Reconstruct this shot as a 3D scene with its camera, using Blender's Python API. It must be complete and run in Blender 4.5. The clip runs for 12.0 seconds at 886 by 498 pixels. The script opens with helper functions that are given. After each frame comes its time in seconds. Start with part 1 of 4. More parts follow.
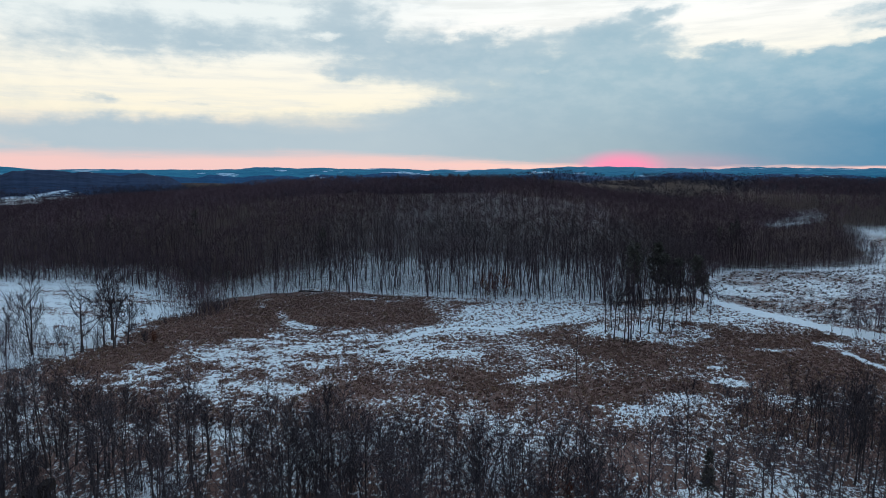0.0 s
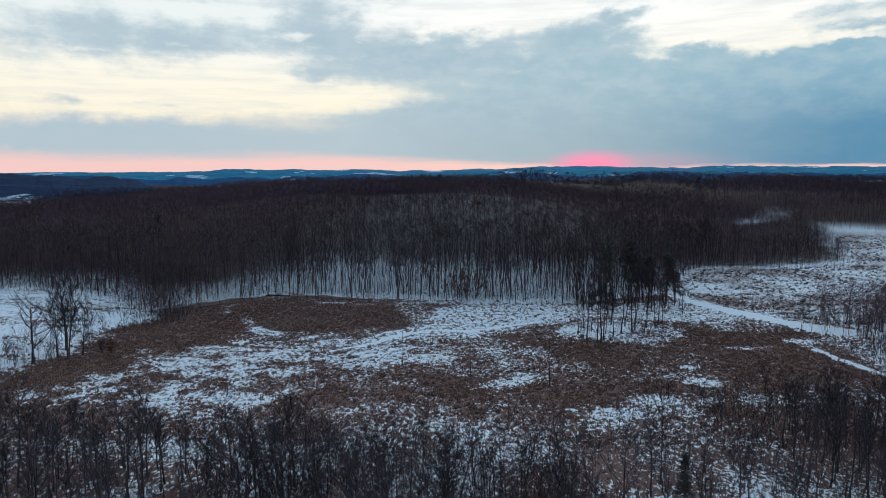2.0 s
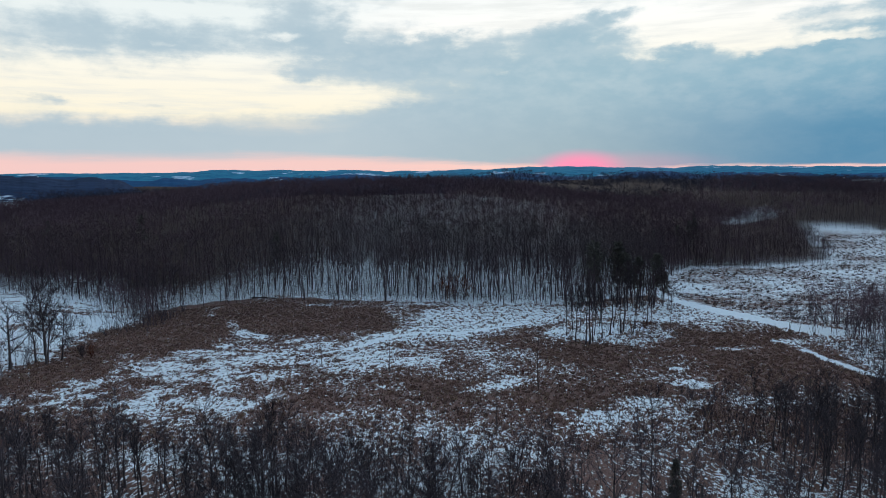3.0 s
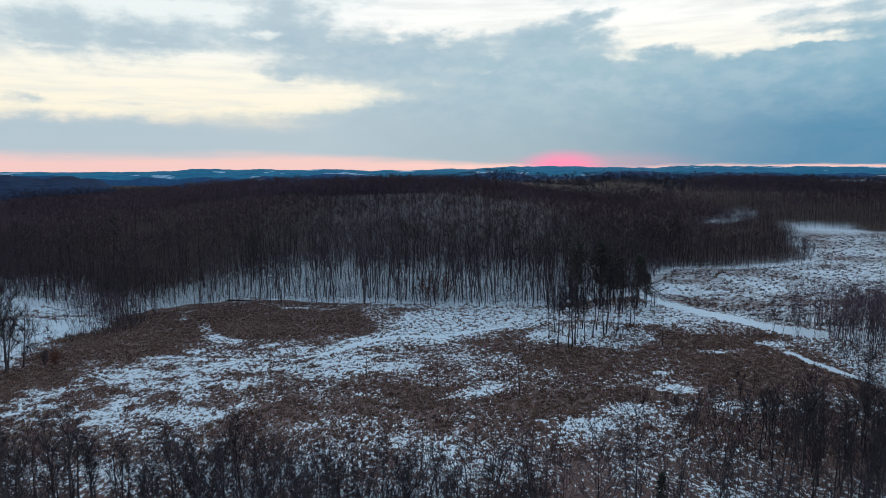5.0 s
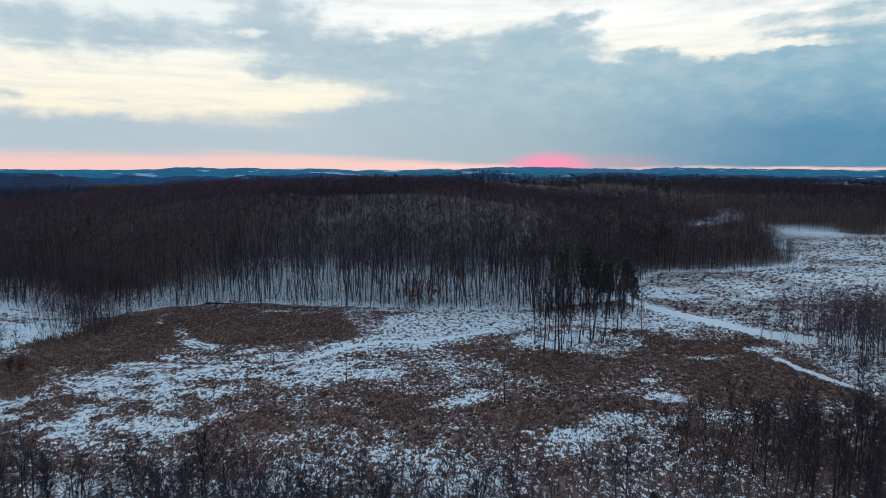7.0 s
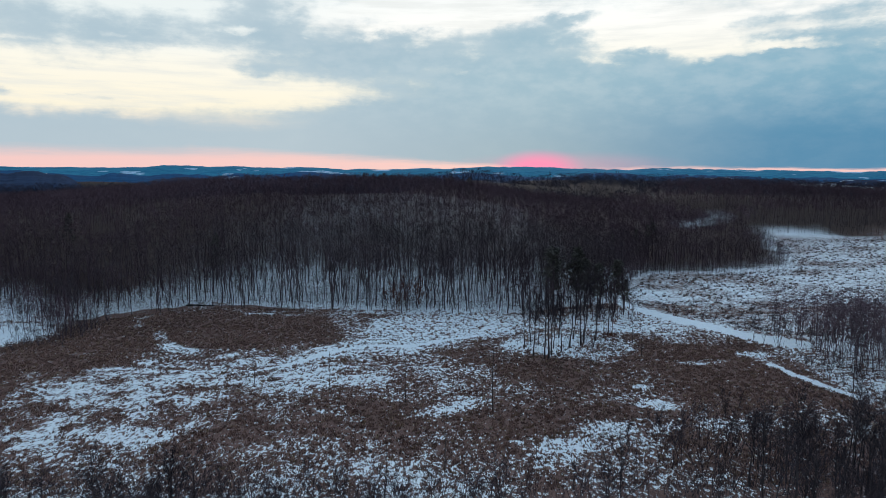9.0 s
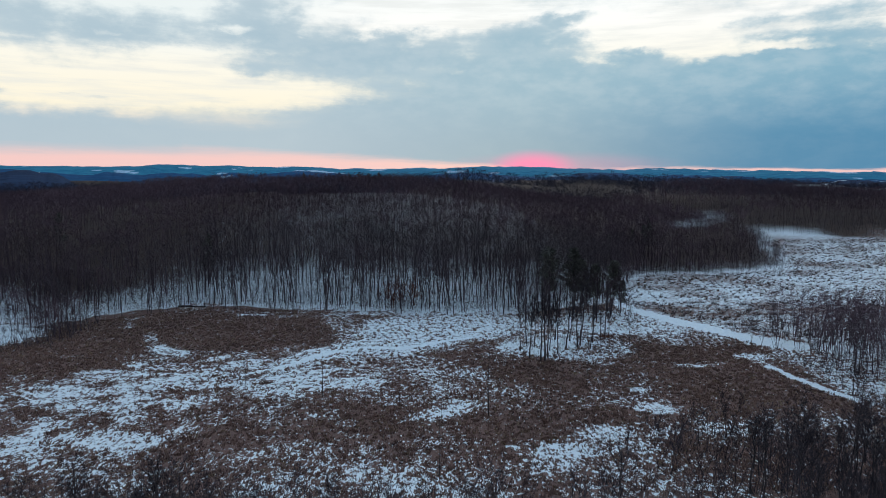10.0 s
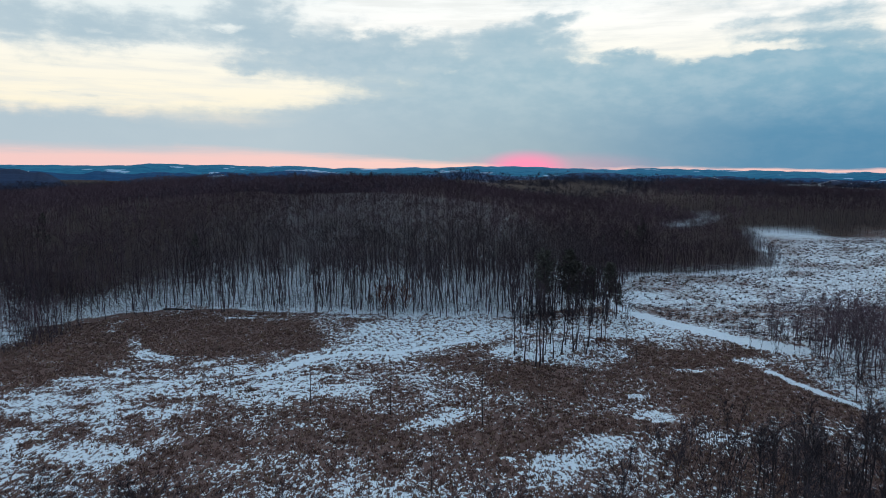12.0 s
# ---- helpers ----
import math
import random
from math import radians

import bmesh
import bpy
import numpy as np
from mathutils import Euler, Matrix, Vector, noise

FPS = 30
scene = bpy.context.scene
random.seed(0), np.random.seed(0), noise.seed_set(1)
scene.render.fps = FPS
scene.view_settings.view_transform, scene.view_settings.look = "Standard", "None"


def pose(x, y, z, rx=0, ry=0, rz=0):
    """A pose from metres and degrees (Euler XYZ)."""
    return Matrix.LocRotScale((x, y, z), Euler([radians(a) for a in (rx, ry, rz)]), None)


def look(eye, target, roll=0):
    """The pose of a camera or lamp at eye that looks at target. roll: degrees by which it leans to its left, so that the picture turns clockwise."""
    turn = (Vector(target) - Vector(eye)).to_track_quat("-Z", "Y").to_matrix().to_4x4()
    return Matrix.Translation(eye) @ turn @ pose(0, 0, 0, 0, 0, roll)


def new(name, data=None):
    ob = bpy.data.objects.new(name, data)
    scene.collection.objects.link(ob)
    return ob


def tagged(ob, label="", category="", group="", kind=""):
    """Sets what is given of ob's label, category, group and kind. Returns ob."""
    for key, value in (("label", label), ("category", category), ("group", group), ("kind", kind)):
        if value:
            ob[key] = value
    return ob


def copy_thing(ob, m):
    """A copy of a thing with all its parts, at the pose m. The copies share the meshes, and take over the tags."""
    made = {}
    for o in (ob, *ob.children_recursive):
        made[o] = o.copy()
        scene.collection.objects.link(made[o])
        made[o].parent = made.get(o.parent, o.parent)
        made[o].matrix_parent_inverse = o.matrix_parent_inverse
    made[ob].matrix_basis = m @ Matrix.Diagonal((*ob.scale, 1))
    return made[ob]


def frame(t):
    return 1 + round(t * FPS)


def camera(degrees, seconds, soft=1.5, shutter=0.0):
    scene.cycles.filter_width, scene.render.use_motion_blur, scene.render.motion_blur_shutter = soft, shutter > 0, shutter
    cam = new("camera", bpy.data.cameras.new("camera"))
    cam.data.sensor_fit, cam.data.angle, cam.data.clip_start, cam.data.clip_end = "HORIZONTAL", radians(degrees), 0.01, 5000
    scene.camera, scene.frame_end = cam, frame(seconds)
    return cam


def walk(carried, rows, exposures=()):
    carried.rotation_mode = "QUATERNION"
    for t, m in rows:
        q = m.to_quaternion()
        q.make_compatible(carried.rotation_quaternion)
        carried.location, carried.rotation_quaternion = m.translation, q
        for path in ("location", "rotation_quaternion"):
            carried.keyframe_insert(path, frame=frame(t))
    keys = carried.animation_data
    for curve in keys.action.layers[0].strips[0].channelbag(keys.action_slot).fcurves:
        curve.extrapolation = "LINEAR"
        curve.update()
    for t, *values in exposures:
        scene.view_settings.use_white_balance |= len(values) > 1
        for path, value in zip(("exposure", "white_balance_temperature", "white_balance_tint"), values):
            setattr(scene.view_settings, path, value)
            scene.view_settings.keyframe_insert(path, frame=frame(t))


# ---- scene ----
cam = camera(70.3, 12.0, soft=0.5)
PATH = [
    (0, (-0.321, -1.264, 46.163), (-0.511, 0.712, 45.922), -0.2),
    (0.5, (-0.13, -0.307, 46.112), (-0.296, 1.672, 45.872), -0.3),
    (1, (0.085, 0.646, 46.023), (-0.06, 2.627, 45.784), -0.4),
    (1.5, (0.322, 1.66, 46.028), (0.195, 3.641, 45.788), -0.5),
    (2, (0.493, 2.752, 45.95), (0.386, 4.735, 45.71), -0.6),
    (2.5, (0.596, 3.725, 45.92), (0.508, 5.709, 45.68), -0.7),
    (3, (0.868, 4.779, 45.93), (0.796, 6.764, 45.691), -0.7),
    (3.2, (1.087, 5.283, 45.956), (1.019, 7.267, 45.717), -0.8),
    (5, (1.779, 9.249, 45.942), (1.76, 11.234, 45.701), -0.6),
    (5.5, (1.896, 10.291, 46.04), (1.889, 12.276, 45.799), -0.5),
    (6, (1.986, 11.458, 46.081), (1.99, 13.443, 45.839), -0.4),
    (6.5, (2.195, 12.527, 46.189), (2.209, 14.512, 45.948), -0.3),
    (7, (2.246, 13.637, 46.223), (2.272, 15.622, 45.982), -0.2),
    (9, (2.855, 17.882, 46.373), (2.914, 19.867, 46.13), 0.1),
    (9.5, (2.976, 19.011, 46.348), (3.042, 20.996, 46.104), 0.1),
    (10, (2.993, 20.116, 46.36), (3.067, 22.1, 46.116), 0.2),
    (10.5, (3.108, 21.243, 46.366), (3.188, 23.227, 46.122), 0.2),
    (11, (3.189, 22.357, 46.387), (3.275, 24.34, 46.143), 0.3),
    (11.5, (3.279, 23.518, 46.392), (3.37, 25.5, 46.147), 0.3),
    (12, (3.289, 24.565, 46.405), (3.385, 26.548, 46.16), 0.3),
]
walk(cam, [(t, look(e, g, r)) for t, e, g, r in PATH])

# ---------------------------------------------------------------- sky and light
SUN_AZ, SUN_EL = 10.2, 5.0      # degrees, clockwise from +y; where the dawn glows


class Nodes:
    """Short hand for a node tree."""

    def __init__(self, tree):
        self.tree = tree
        tree.nodes.clear()

    def put(self, kind, inputs=None, **settings):
        n = self.tree.nodes.new(kind)
        for k, v in settings.items():
            if k == "operation":
                n.operation = v
            elif k == "blend_type":
                n.blend_type = v
            elif k == "data_type":
                n.data_type = v
            elif k == "interpolation_type":
                n.interpolation_type = v
            elif k == "attribute_name":
                n.attribute_name = v
            elif k == "sky_type":
                n.sky_type = v
        for k, v in (inputs or {}).items():
            if isinstance(v, bpy.types.NodeSocket):
                self.tree.links.new(v, n.inputs[k])
            else:
                n.inputs[k].default_value = v
        return n

    def math(self, op, a, b=0.0, c=0.0):
        return self.put("ShaderNodeMath", {0: a, 1: b, 2: c}, operation=op).outputs[0]

    def vec(self, op, a, b=(0, 0, 0)):
        return self.put("ShaderNodeVectorMath", {0: a, 1: b}, operation=op)

    def mix(self, f, a, b, how="MIX"):
        n = self.put("ShaderNodeMix", data_type="RGBA", blend_type=how)
        for k, v in ((0, f), (6, a), (7, b)):
            if isinstance(v, bpy.types.NodeSocket):
                self.tree.links.new(v, n.inputs[k])
            else:
                n.inputs[k].default_value = (*v, 1) if k > 0 and len(v) == 3 else v
        return n.outputs[2]

    def smooth(self, x, lo, hi, a=0.0, b=1.0, soft=True):
        n = self.put("ShaderNodeMapRange", {0: x, 1: lo, 2: hi, 3: a, 4: b},
                     interpolation_type="SMOOTHSTEP" if soft else "LINEAR")
        return n.outputs[0]

    def ramp(self, x, stops):
        n = self.put("ShaderNodeValToRGB", {0: x})
        e = n.color_ramp.elements
        while len(e) < len(stops):
            e.new(0.5)
        for el, (p, col) in zip(e, stops):
            el.position, el.color = p, (*col, 1)
        return n.outputs[0]

    def noise(self, v, scale, detail=3.0, rough=0.55):
        return self.put("ShaderNodeTexNoise", {"Vector": v, "Scale": scale, "Detail": detail, "Roughness": rough}).outputs[0]


# cloud banks and openings in the overcast: azimuth, elevation, half width, half height, weight
CLOUDS = [(-30.9, 10.4, 6.9, 1.37, 0.85), (-21.3, 11.2, 6.5, 1.13, 0.8), (-13.6, 13.0, 3.3, 1.99, 0.9), (-9.4, 10.0, 5.3, 1.95, 1.1), (-4.0, 9.8, 4.5, 1.6, 1.0), (-2.2, 11.7, 1.6, 0.46, 0.7),
          (5.0, 10.2, 6.4, 1.59, 1.1), (10.1, 11.7, 3.6, 1.0, 1.1), (12.8, 12.9, 2.3, 0.36, 0.9), (14.2, 11.1, 1.9, 0.72, 0.7), (19.7, 9.6, 2.7, 0.58, 1.0), (10.4, 8.0, 9.6, 1.42, 0.9),
          (17.1, 5.4, 18.9, 3.52, 1.3), (30.6, 4.3, 12.4, 3.62, 1.3), (-32.4, 3.4, 8.6, 1.09, 1.0), (-17.7, 3.2, 17.1, 1.33, 1.05), (1.0, 4.5, 10.0, 2.47, 1.0), (-28.8, 8.3, 1.9, 0.42, 0.55),
          (-14.7, 8.6, 2.1, 0.46, 0.6), (-25.9, 5.6, 1.5, 0.18, 0.7), (-33.5, 5.9, 1.3, 0.33, 0.8), (-28.4, 5.9, 0.5, 0.09, 0.5)]
CLOUDS_EAST = [(32.1, 10.3, 4.3, 0.48, 0.9), (29.2, 9.1, 4.2, 0.37, 0.9), (27.9, 11.9, 2.7, 0.33, 0.6), (33.6, 11.7, 2.1, 0.85, 0.8), (34.6, 8.1, 3.4, 1.78, 1.0), (25.7, 8.6, 2.4, 0.52, 0.8),
               (-11.0, 5.0, 12.5, 0.48, 0.35), (-32.5, 2.1, 1.4, 0.17, 0.5), (-30.8, 1.4, 1.5, 0.11, 0.5), (-25.2, 1.7, 2.1, 0.14, 0.5), (-4.0, 6.5, 3.0, 1.17, 0.6), (-31.1, 12.0, 2.5, 0.63, 0.5)]
OPENINGS = [(-3.5, 6.6, 5.0, 0.55, 0.45), (2.0, 13.7, 5.9, 1.17, 1.0), (19.2, 11.8, 4.9, 1.39, 1.2), (23.1, 10.5, 2.5, 1.29, 1.0), (-19.2, 8.8, 3.3, 0.9, 0.8), (-22.4, 13.3, 4.6, 0.42, 0.9), (-15.7, 11.6, 1.6, 0.27, 0.7),
            (-4.4, 11.7, 1.1, 0.55, 0.6), (15.4, 9.4, 1.3, 0.32, 0.7), (29.2, 9.8, 1.9, 0.33, 0.6), (1.8, 8.7, 2.3, 0.38, 0.45), (-10.8, 11.3, 0.5, 0.23, 0.5), (-24.9, 7.1, 9.0, 1.67, 0.7),
            (-9.0, 6.6, 6.4, 0.72, 0.45), (-7.8, 13.5, 2.9, 0.45, 0.5), (-25.1, 10.6, 0.7, 0.21, 0.5), (-32.0, 9.8, 1.1, 0.24, 0.4)]


def dawn_sky():
    world = bpy.data.worlds.new("dawn_sky")
    scene.world = world
    world.use_nodes = True
    n = Nodes(world.node_tree)
    way = n.vec("NORMALIZE", n.put("ShaderNodeTexCoord").outputs["Generated"]).outputs[0]
    sep = n.put("ShaderNodeSeparateXYZ", {0: way})
    az = n.math("MULTIPLY", n.math("ARCTAN2", sep.outputs[0], sep.outputs[1]), 57.2958)
    el = n.math("MULTIPLY", n.math("ARCSINE", sep.outputs[2]), 57.2958)
    flat = n.put("ShaderNodeCombineXYZ", {0: az, 1: el}).outputs[0]
    tall = n.put("ShaderNodeCombineXYZ", {0: n.math("MULTIPLY", az, 0.62), 1: n.math("MULTIPLY", el, 1.25)}).outputs[0]
    # ragged edges: the position is pushed about by noise before the banks are looked up
    push = n.put("ShaderNodeTexNoise", {"Vector": tall, "Scale": 0.55, "Detail": 6.0, "Roughness": 0.6}).outputs[1]
    push = n.vec("MULTIPLY", n.vec("SUBTRACT", push, (0.5, 0.5, 0.5)).outputs[0], (5.0, 2.0, 0)).outputs[0]
    bent = n.vec("ADD", flat, push).outputs[0]
    cover = None
    for sign, banks in ((1, CLOUDS), (1, CLOUDS_EAST), (-1, OPENINGS)):
        for a, e, w, h, weight in banks:
            off = n.vec("DIVIDE", n.vec("SUBTRACT", bent, (a, e, 0)).outputs[0], (w, h, 1)).outputs[0]
            near = n.smooth(n.vec("LENGTH", off).outputs[1], 1.75, 0.3, 0.0, sign * weight)
            cover = near if cover is None else n.math("ADD", cover, near)
    puffs = n.noise(tall, 0.6, 8.0, 0.58)
    streaks = n.noise(n.vec("MULTIPLY", flat, (0.10, 1.1, 1)).outputs[0], 1.0, 5.0, 0.6)
    cover = n.math("ADD", cover, n.math("MULTIPLY", n.math("SUBTRACT", puffs, 0.5), n.smooth(el, 3.0, 10.0, 0.5, 2.5)))
    cover = n.math("ADD", cover, n.math("MULTIPLY", n.math("SUBTRACT", streaks, 0.5), 0.5))
    cover = n.math("ADD", cover, n.smooth(el, 4.0, 1.5))
    cloud = n.smooth(cover, -0.35, 1.35, soft=False)
    cloud = n.math("ADD", n.math("MULTIPLY", cloud, 0.45), n.math("MULTIPLY", n.smooth(cover, -0.2, 1.15), 0.55))
    # higher up the overcast goes on, half closed
    high = n.smooth(el, 14.0, 30.0)
    cloud = n.math("ADD", n.math("MULTIPLY", cloud, n.math("SUBTRACT", 1.0, high)), n.math("MULTIPLY", n.smooth(puffs, 0.3, 0.6), high))
    # clear air: pink at the rim, cream above it, white higher up
    up = n.math("DIVIDE", el, 30.0)
    clear = n.ramp(up, [(0.0, (0.97, 0.50, 0.44)), (0.05, (0.97, 0.60, 0.54)), (0.085, (0.95, 0.74, 0.62)), (0.17, (1.0, 0.92, 0.73)),
                        (0.3, (0.98, 0.95, 0.84)), (0.42, (1.0, 1.0, 0.97)), (0.62, (0.86, 0.95, 0.98)), (1.0, (0.46, 0.74, 0.98))])
    clear = n.mix(n.math("MULTIPLY", n.smooth(streaks, 0.42, 0.68), 0.5), clear, (0.74, 0.77, 0.76))
    pale = n.math("MULTIPLY", n.smooth(az, -2.0, -20.0), n.smooth(el, 8.5, 12.5))
    clear = n.mix(n.math("MULTIPLY", pale, 0.75), clear, (0.80, 0.88, 0.88))
    side = n.smooth(n.math("ADD", az, n.math("MULTIPLY", el, -0.6)), -13.0, 28.0, soft=False)
    low = n.mix(side, (0.46, 0.56, 0.63), (0.085, 0.255, 0.425))
    mid = n.mix(side, (0.40, 0.535, 0.62), (0.25, 0.445, 0.565))
    grey = n.mix(n.smooth(el, 2.0, 9.0), low, mid)
    grey = n.mix(n.smooth(el, 14.0, 34.0), grey, (0.38, 0.60, 0.87))
    grey = n.mix(n.math("MULTIPLY", n.math("MULTIPLY", n.smooth(puffs, 0.35, 0.7), n.smooth(el, 2.0, 9.0, 0.04, 0.3)), n.math("SUBTRACT", 1.0, high)), grey, (0.62, 0.70, 0.74))
    sky = n.mix(cloud, clear, grey)
    # the rim of the sky, lit from below the horizon, widest to the north-west
    rim_top = n.smooth(az, -15.0, 12.0, 1.75, 0.38, soft=False)
    rim = n.math("SUBTRACT", 1.0, n.smooth(n.math("DIVIDE", n.math("ADD", el, n.math("MULTIPLY", n.math("SUBTRACT", streaks, 0.5), 1.2)), rim_top), 0.55, 1.3))
    rim = n.math("MULTIPLY", rim, n.smooth(az, 80.0, 40.0))
    sky = n.mix(n.math("MULTIPLY", rim, 0.88), sky, (0.97, 0.61, 0.57))
    # the glow over the hidden sun
    off = n.vec("DIVIDE", n.vec("SUBTRACT", flat, (SUN_AZ, 0.3, 0)).outputs[0], (4.1, 1.65, 1)).outputs[0]
    glow = n.smooth(n.vec("LENGTH", off).outputs[1], 1.15, 0.25)
    sky = n.mix(n.math("MULTIPLY", glow, 0.97), sky, (1.0, 0.22, 0.50))
    off = n.vec("DIVIDE", n.vec("SUBTRACT", flat, (SUN_AZ + 2.5, 0.6, 0)).outputs[0], (10.5, 1.3, 1)).outputs[0]
    sky = n.mix(n.math("MULTIPLY", n.smooth(n.vec("LENGTH", off).outputs[1], 1.1, 0.2), 0.28), sky, (0.80, 0.28, 0.45))
    # away from the dawn the sky is still night-blue
    turn = n.vec("DOT_PRODUCT", way, (math.sin(radians(SUN_AZ)), math.cos(radians(SUN_AZ)), 0.0)).outputs[1]
    night = n.smooth(turn, 0.25, -0.75)
    sky = n.mix(night, sky, (0.12, 0.17, 0.24))
    air = n.put("ShaderNodeTexSky", sky_type="NISHITA")
    air.sun_disc, air.sun_elevation, air.sun_rotation = False, radians(4.0), radians(SUN_AZ)
    both = n.mix(1.0, sky, n.mix(1.0, air.outputs[0], (0.0015, 0.0025, 0.004), "MULTIPLY"), "ADD")
    back = n.put("ShaderNodeBackground", {0: both, 1: 1.0})
    n.tree.links.new(back.outputs[0], n.put("ShaderNodeOutputWorld").inputs[0])


dawn_sky()
sun = new("sun", bpy.data.lights.new("sun", "SUN"))
sun.data.energy, sun.data.angle, sun.data.color = 0.5, radians(25), (1.0, 0.86, 0.8)
sun.matrix_world = look((0, 0, 0), (-math.sin(radians(SUN_AZ)), -math.cos(radians(SUN_AZ)), -math.tan(radians(SUN_EL + 6))))
scene.view_settings.exposure = 0.0


# ---------------------------------------------------------------- materials
def material(name):
    m = bpy.data.materials.new(name)
    m.use_nodes = True
    return m, Nodes(m.node_tree)


def finish(n, colour, rough, bump=None, depth=0.02):
    b = n.put("ShaderNodeBsdfPrincipled", {"Base Color": colour, "Roughness": rough, "Specular IOR Level": 0.02})
    if bump is not None:
        n.tree.links.new(n.put("ShaderNodeBump", {"Height": bump, "Distance": depth, "Strength": 0.8}).outputs[0], b.inputs["Normal"])
    n.tree.links.new(b.outputs[0], n.put("ShaderNodeOutputMaterial").inputs[0])


def mottled(name, dark, light, scale, rough=0.9, stretch=(1, 1, 1), depth=0.02, islands=0.5):
    m, n = material(name)
    v = n.vec("MULTIPLY", n.put("ShaderNodeTexCoord").outputs["Object"], stretch).outputs[0]
    fine, broad = n.noise(v, scale, 5.0, 0.65), n.noise(v, scale * 0.13, 2.0)
    f = n.math("ADD", n.math("MULTIPLY", fine, 0.7), n.math("MULTIPLY", broad, 0.5))
    if islands > 0:
        f = n.math("ADD", f, n.math("MULTIPLY", n.math("SUBTRACT", n.put("ShaderNodeNewGeometry").outputs["Random Per Island"], 0.5), islands))
    f = n.math("ADD", f, n.math("MULTIPLY", n.math("SUBTRACT", n.put("ShaderNodeObjectInfo").outputs["Random"], 0.5), 0.3))
    finish(n, n.mix(n.smooth(f, 0.25, 0.95), dark, light), rough, fine, depth)
    return m


BARK = mottled("bark", (0.038, 0.031, 0.034), (0.138, 0.112, 0.112), 3.0, 0.95, (1, 1, 0.25), 0.03)
TWIG = mottled("twig", (0.042, 0.034, 0.039), (0.128, 0.103, 0.114), 0.8, 0.9, islands=0.3)
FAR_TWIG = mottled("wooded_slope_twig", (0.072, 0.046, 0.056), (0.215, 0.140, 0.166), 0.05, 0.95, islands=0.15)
# cooler than the nearer twigs: haze of distance put into the base colour
FAR_WOOD = mottled("distant_hazed_wood", (0.028, 0.026, 0.038), (0.090, 0.082, 0.112), 0.03, 0.95, islands=0.1)
STEM_BARK = mottled("dark_stem_bark", (0.038, 0.028, 0.030), (0.125, 0.094, 0.104), 0.2, 0.95, islands=0.2)
EDGE_TWIG = mottled("woodland_edge_bark", (0.054, 0.037, 0.043), (0.185, 0.125, 0.142), 0.2, 0.95, islands=0.2)
NEEDLES = mottled("needles", (0.055, 0.050, 0.045), (0.155, 0.142, 0.122), 1.2, 0.8)
OAK_LEAF = mottled("withered_leaf", (0.07, 0.022, 0.012), (0.20, 0.065, 0.035), 1.5, 0.8)
REED = mottled("dry_sedge", (0.120, 0.076, 0.066), (0.38, 0.236, 0.195), 0.35, 0.9)
FIELD_GRASS = mottled("grey_field_grass", (0.060, 0.043, 0.038), (0.23, 0.165, 0.14), 0.3, 0.9)
STRAW = mottled("pale_straw", (0.22, 0.14, 0.09), (0.50, 0.36, 0.26), 0.6, 0.85)
WOOD = mottled("weathered_board", (0.016, 0.013, 0.013), (0.06, 0.045, 0.04), 4.0, 0.85, (1, 1, 0.2))
DEADWOOD = mottled("deadwood", (0.035, 0.028, 0.026), (0.16, 0.13, 0.12), 3.0, 0.9, (1, 1, 0.25))


def ground_material():
    m, n = material("snowy_ground")
    at = n.put("ShaderNodeTexCoord").outputs["Object"]
    reed = n.put("ShaderNodeAttribute", attribute_name="reed").outputs["Fac"]
    wood = n.put("ShaderNodeAttribute", attribute_name="wood").outputs["Fac"]
    coarse, fine = n.noise(n.vec("MULTIPLY", at, (1, 0.7, 1)).outputs[0], 0.85, 5.0, 0.7), n.noise(n.vec("MULTIPLY", at, (1, 0.5, 1)).outputs[0], 2.5, 3.0, 0.6)
    grain = n.noise(at, 9.0, 3.0, 0.7)
    tex = n.math("ADD", n.math("MULTIPLY", coarse, 0.5), n.math("MULTIPLY", fine, 0.5))
    tex = n.smooth(tex, 0.36, 0.64, soft=False)
    grass = n.smooth(n.math("SUBTRACT", reed, tex), -0.05, 0.05)
    snow = n.mix(n.smooth(coarse, 0.35, 0.65), (0.82, 0.86, 0.90), (0.92, 0.94, 0.95))
    snow = n.mix(n.math("MULTIPLY", n.smooth(fine, 0.5, 0.75), 0.18), snow, (0.50, 0.50, 0.52))
    straw = n.mix(n.smooth(n.noise(n.vec("MULTIPLY", at, (1, 0.5, 1)).outputs[0], 4.5, 5.0, 0.75), 0.36, 0.64), (0.115, 0.068, 0.058), (0.265, 0.154, 0.128))
    straw = n.mix(n.smooth(grain, 0.58, 0.72), straw, (0.40, 0.24, 0.175))
    straw = n.mix(n.math("MULTIPLY", n.smooth(n.noise(at, 0.035, 3.0), 0.42, 0.62), 0.4), straw, (0.13, 0.075, 0.056))
    # dark floor colour: leaf litter, and painted shade under the crowns
    litter_shade = n.mix(n.smooth(grain, 0.4, 0.7), (0.035, 0.024, 0.022), (0.11, 0.075, 0.06))
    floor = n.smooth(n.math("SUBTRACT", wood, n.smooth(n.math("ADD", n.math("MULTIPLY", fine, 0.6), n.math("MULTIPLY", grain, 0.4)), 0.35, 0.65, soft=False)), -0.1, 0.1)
    col = n.mix(grass, n.mix(floor, snow, litter_shade), straw)
    finish(n, col, 0.85, n.math("ADD", n.math("MULTIPLY", fine, 0.6), n.math("ADD", n.math("MULTIPLY", grain, 0.15), n.math("MULTIPLY", grass, 0.25))), 0.22)
    return m


GROUND = ground_material()


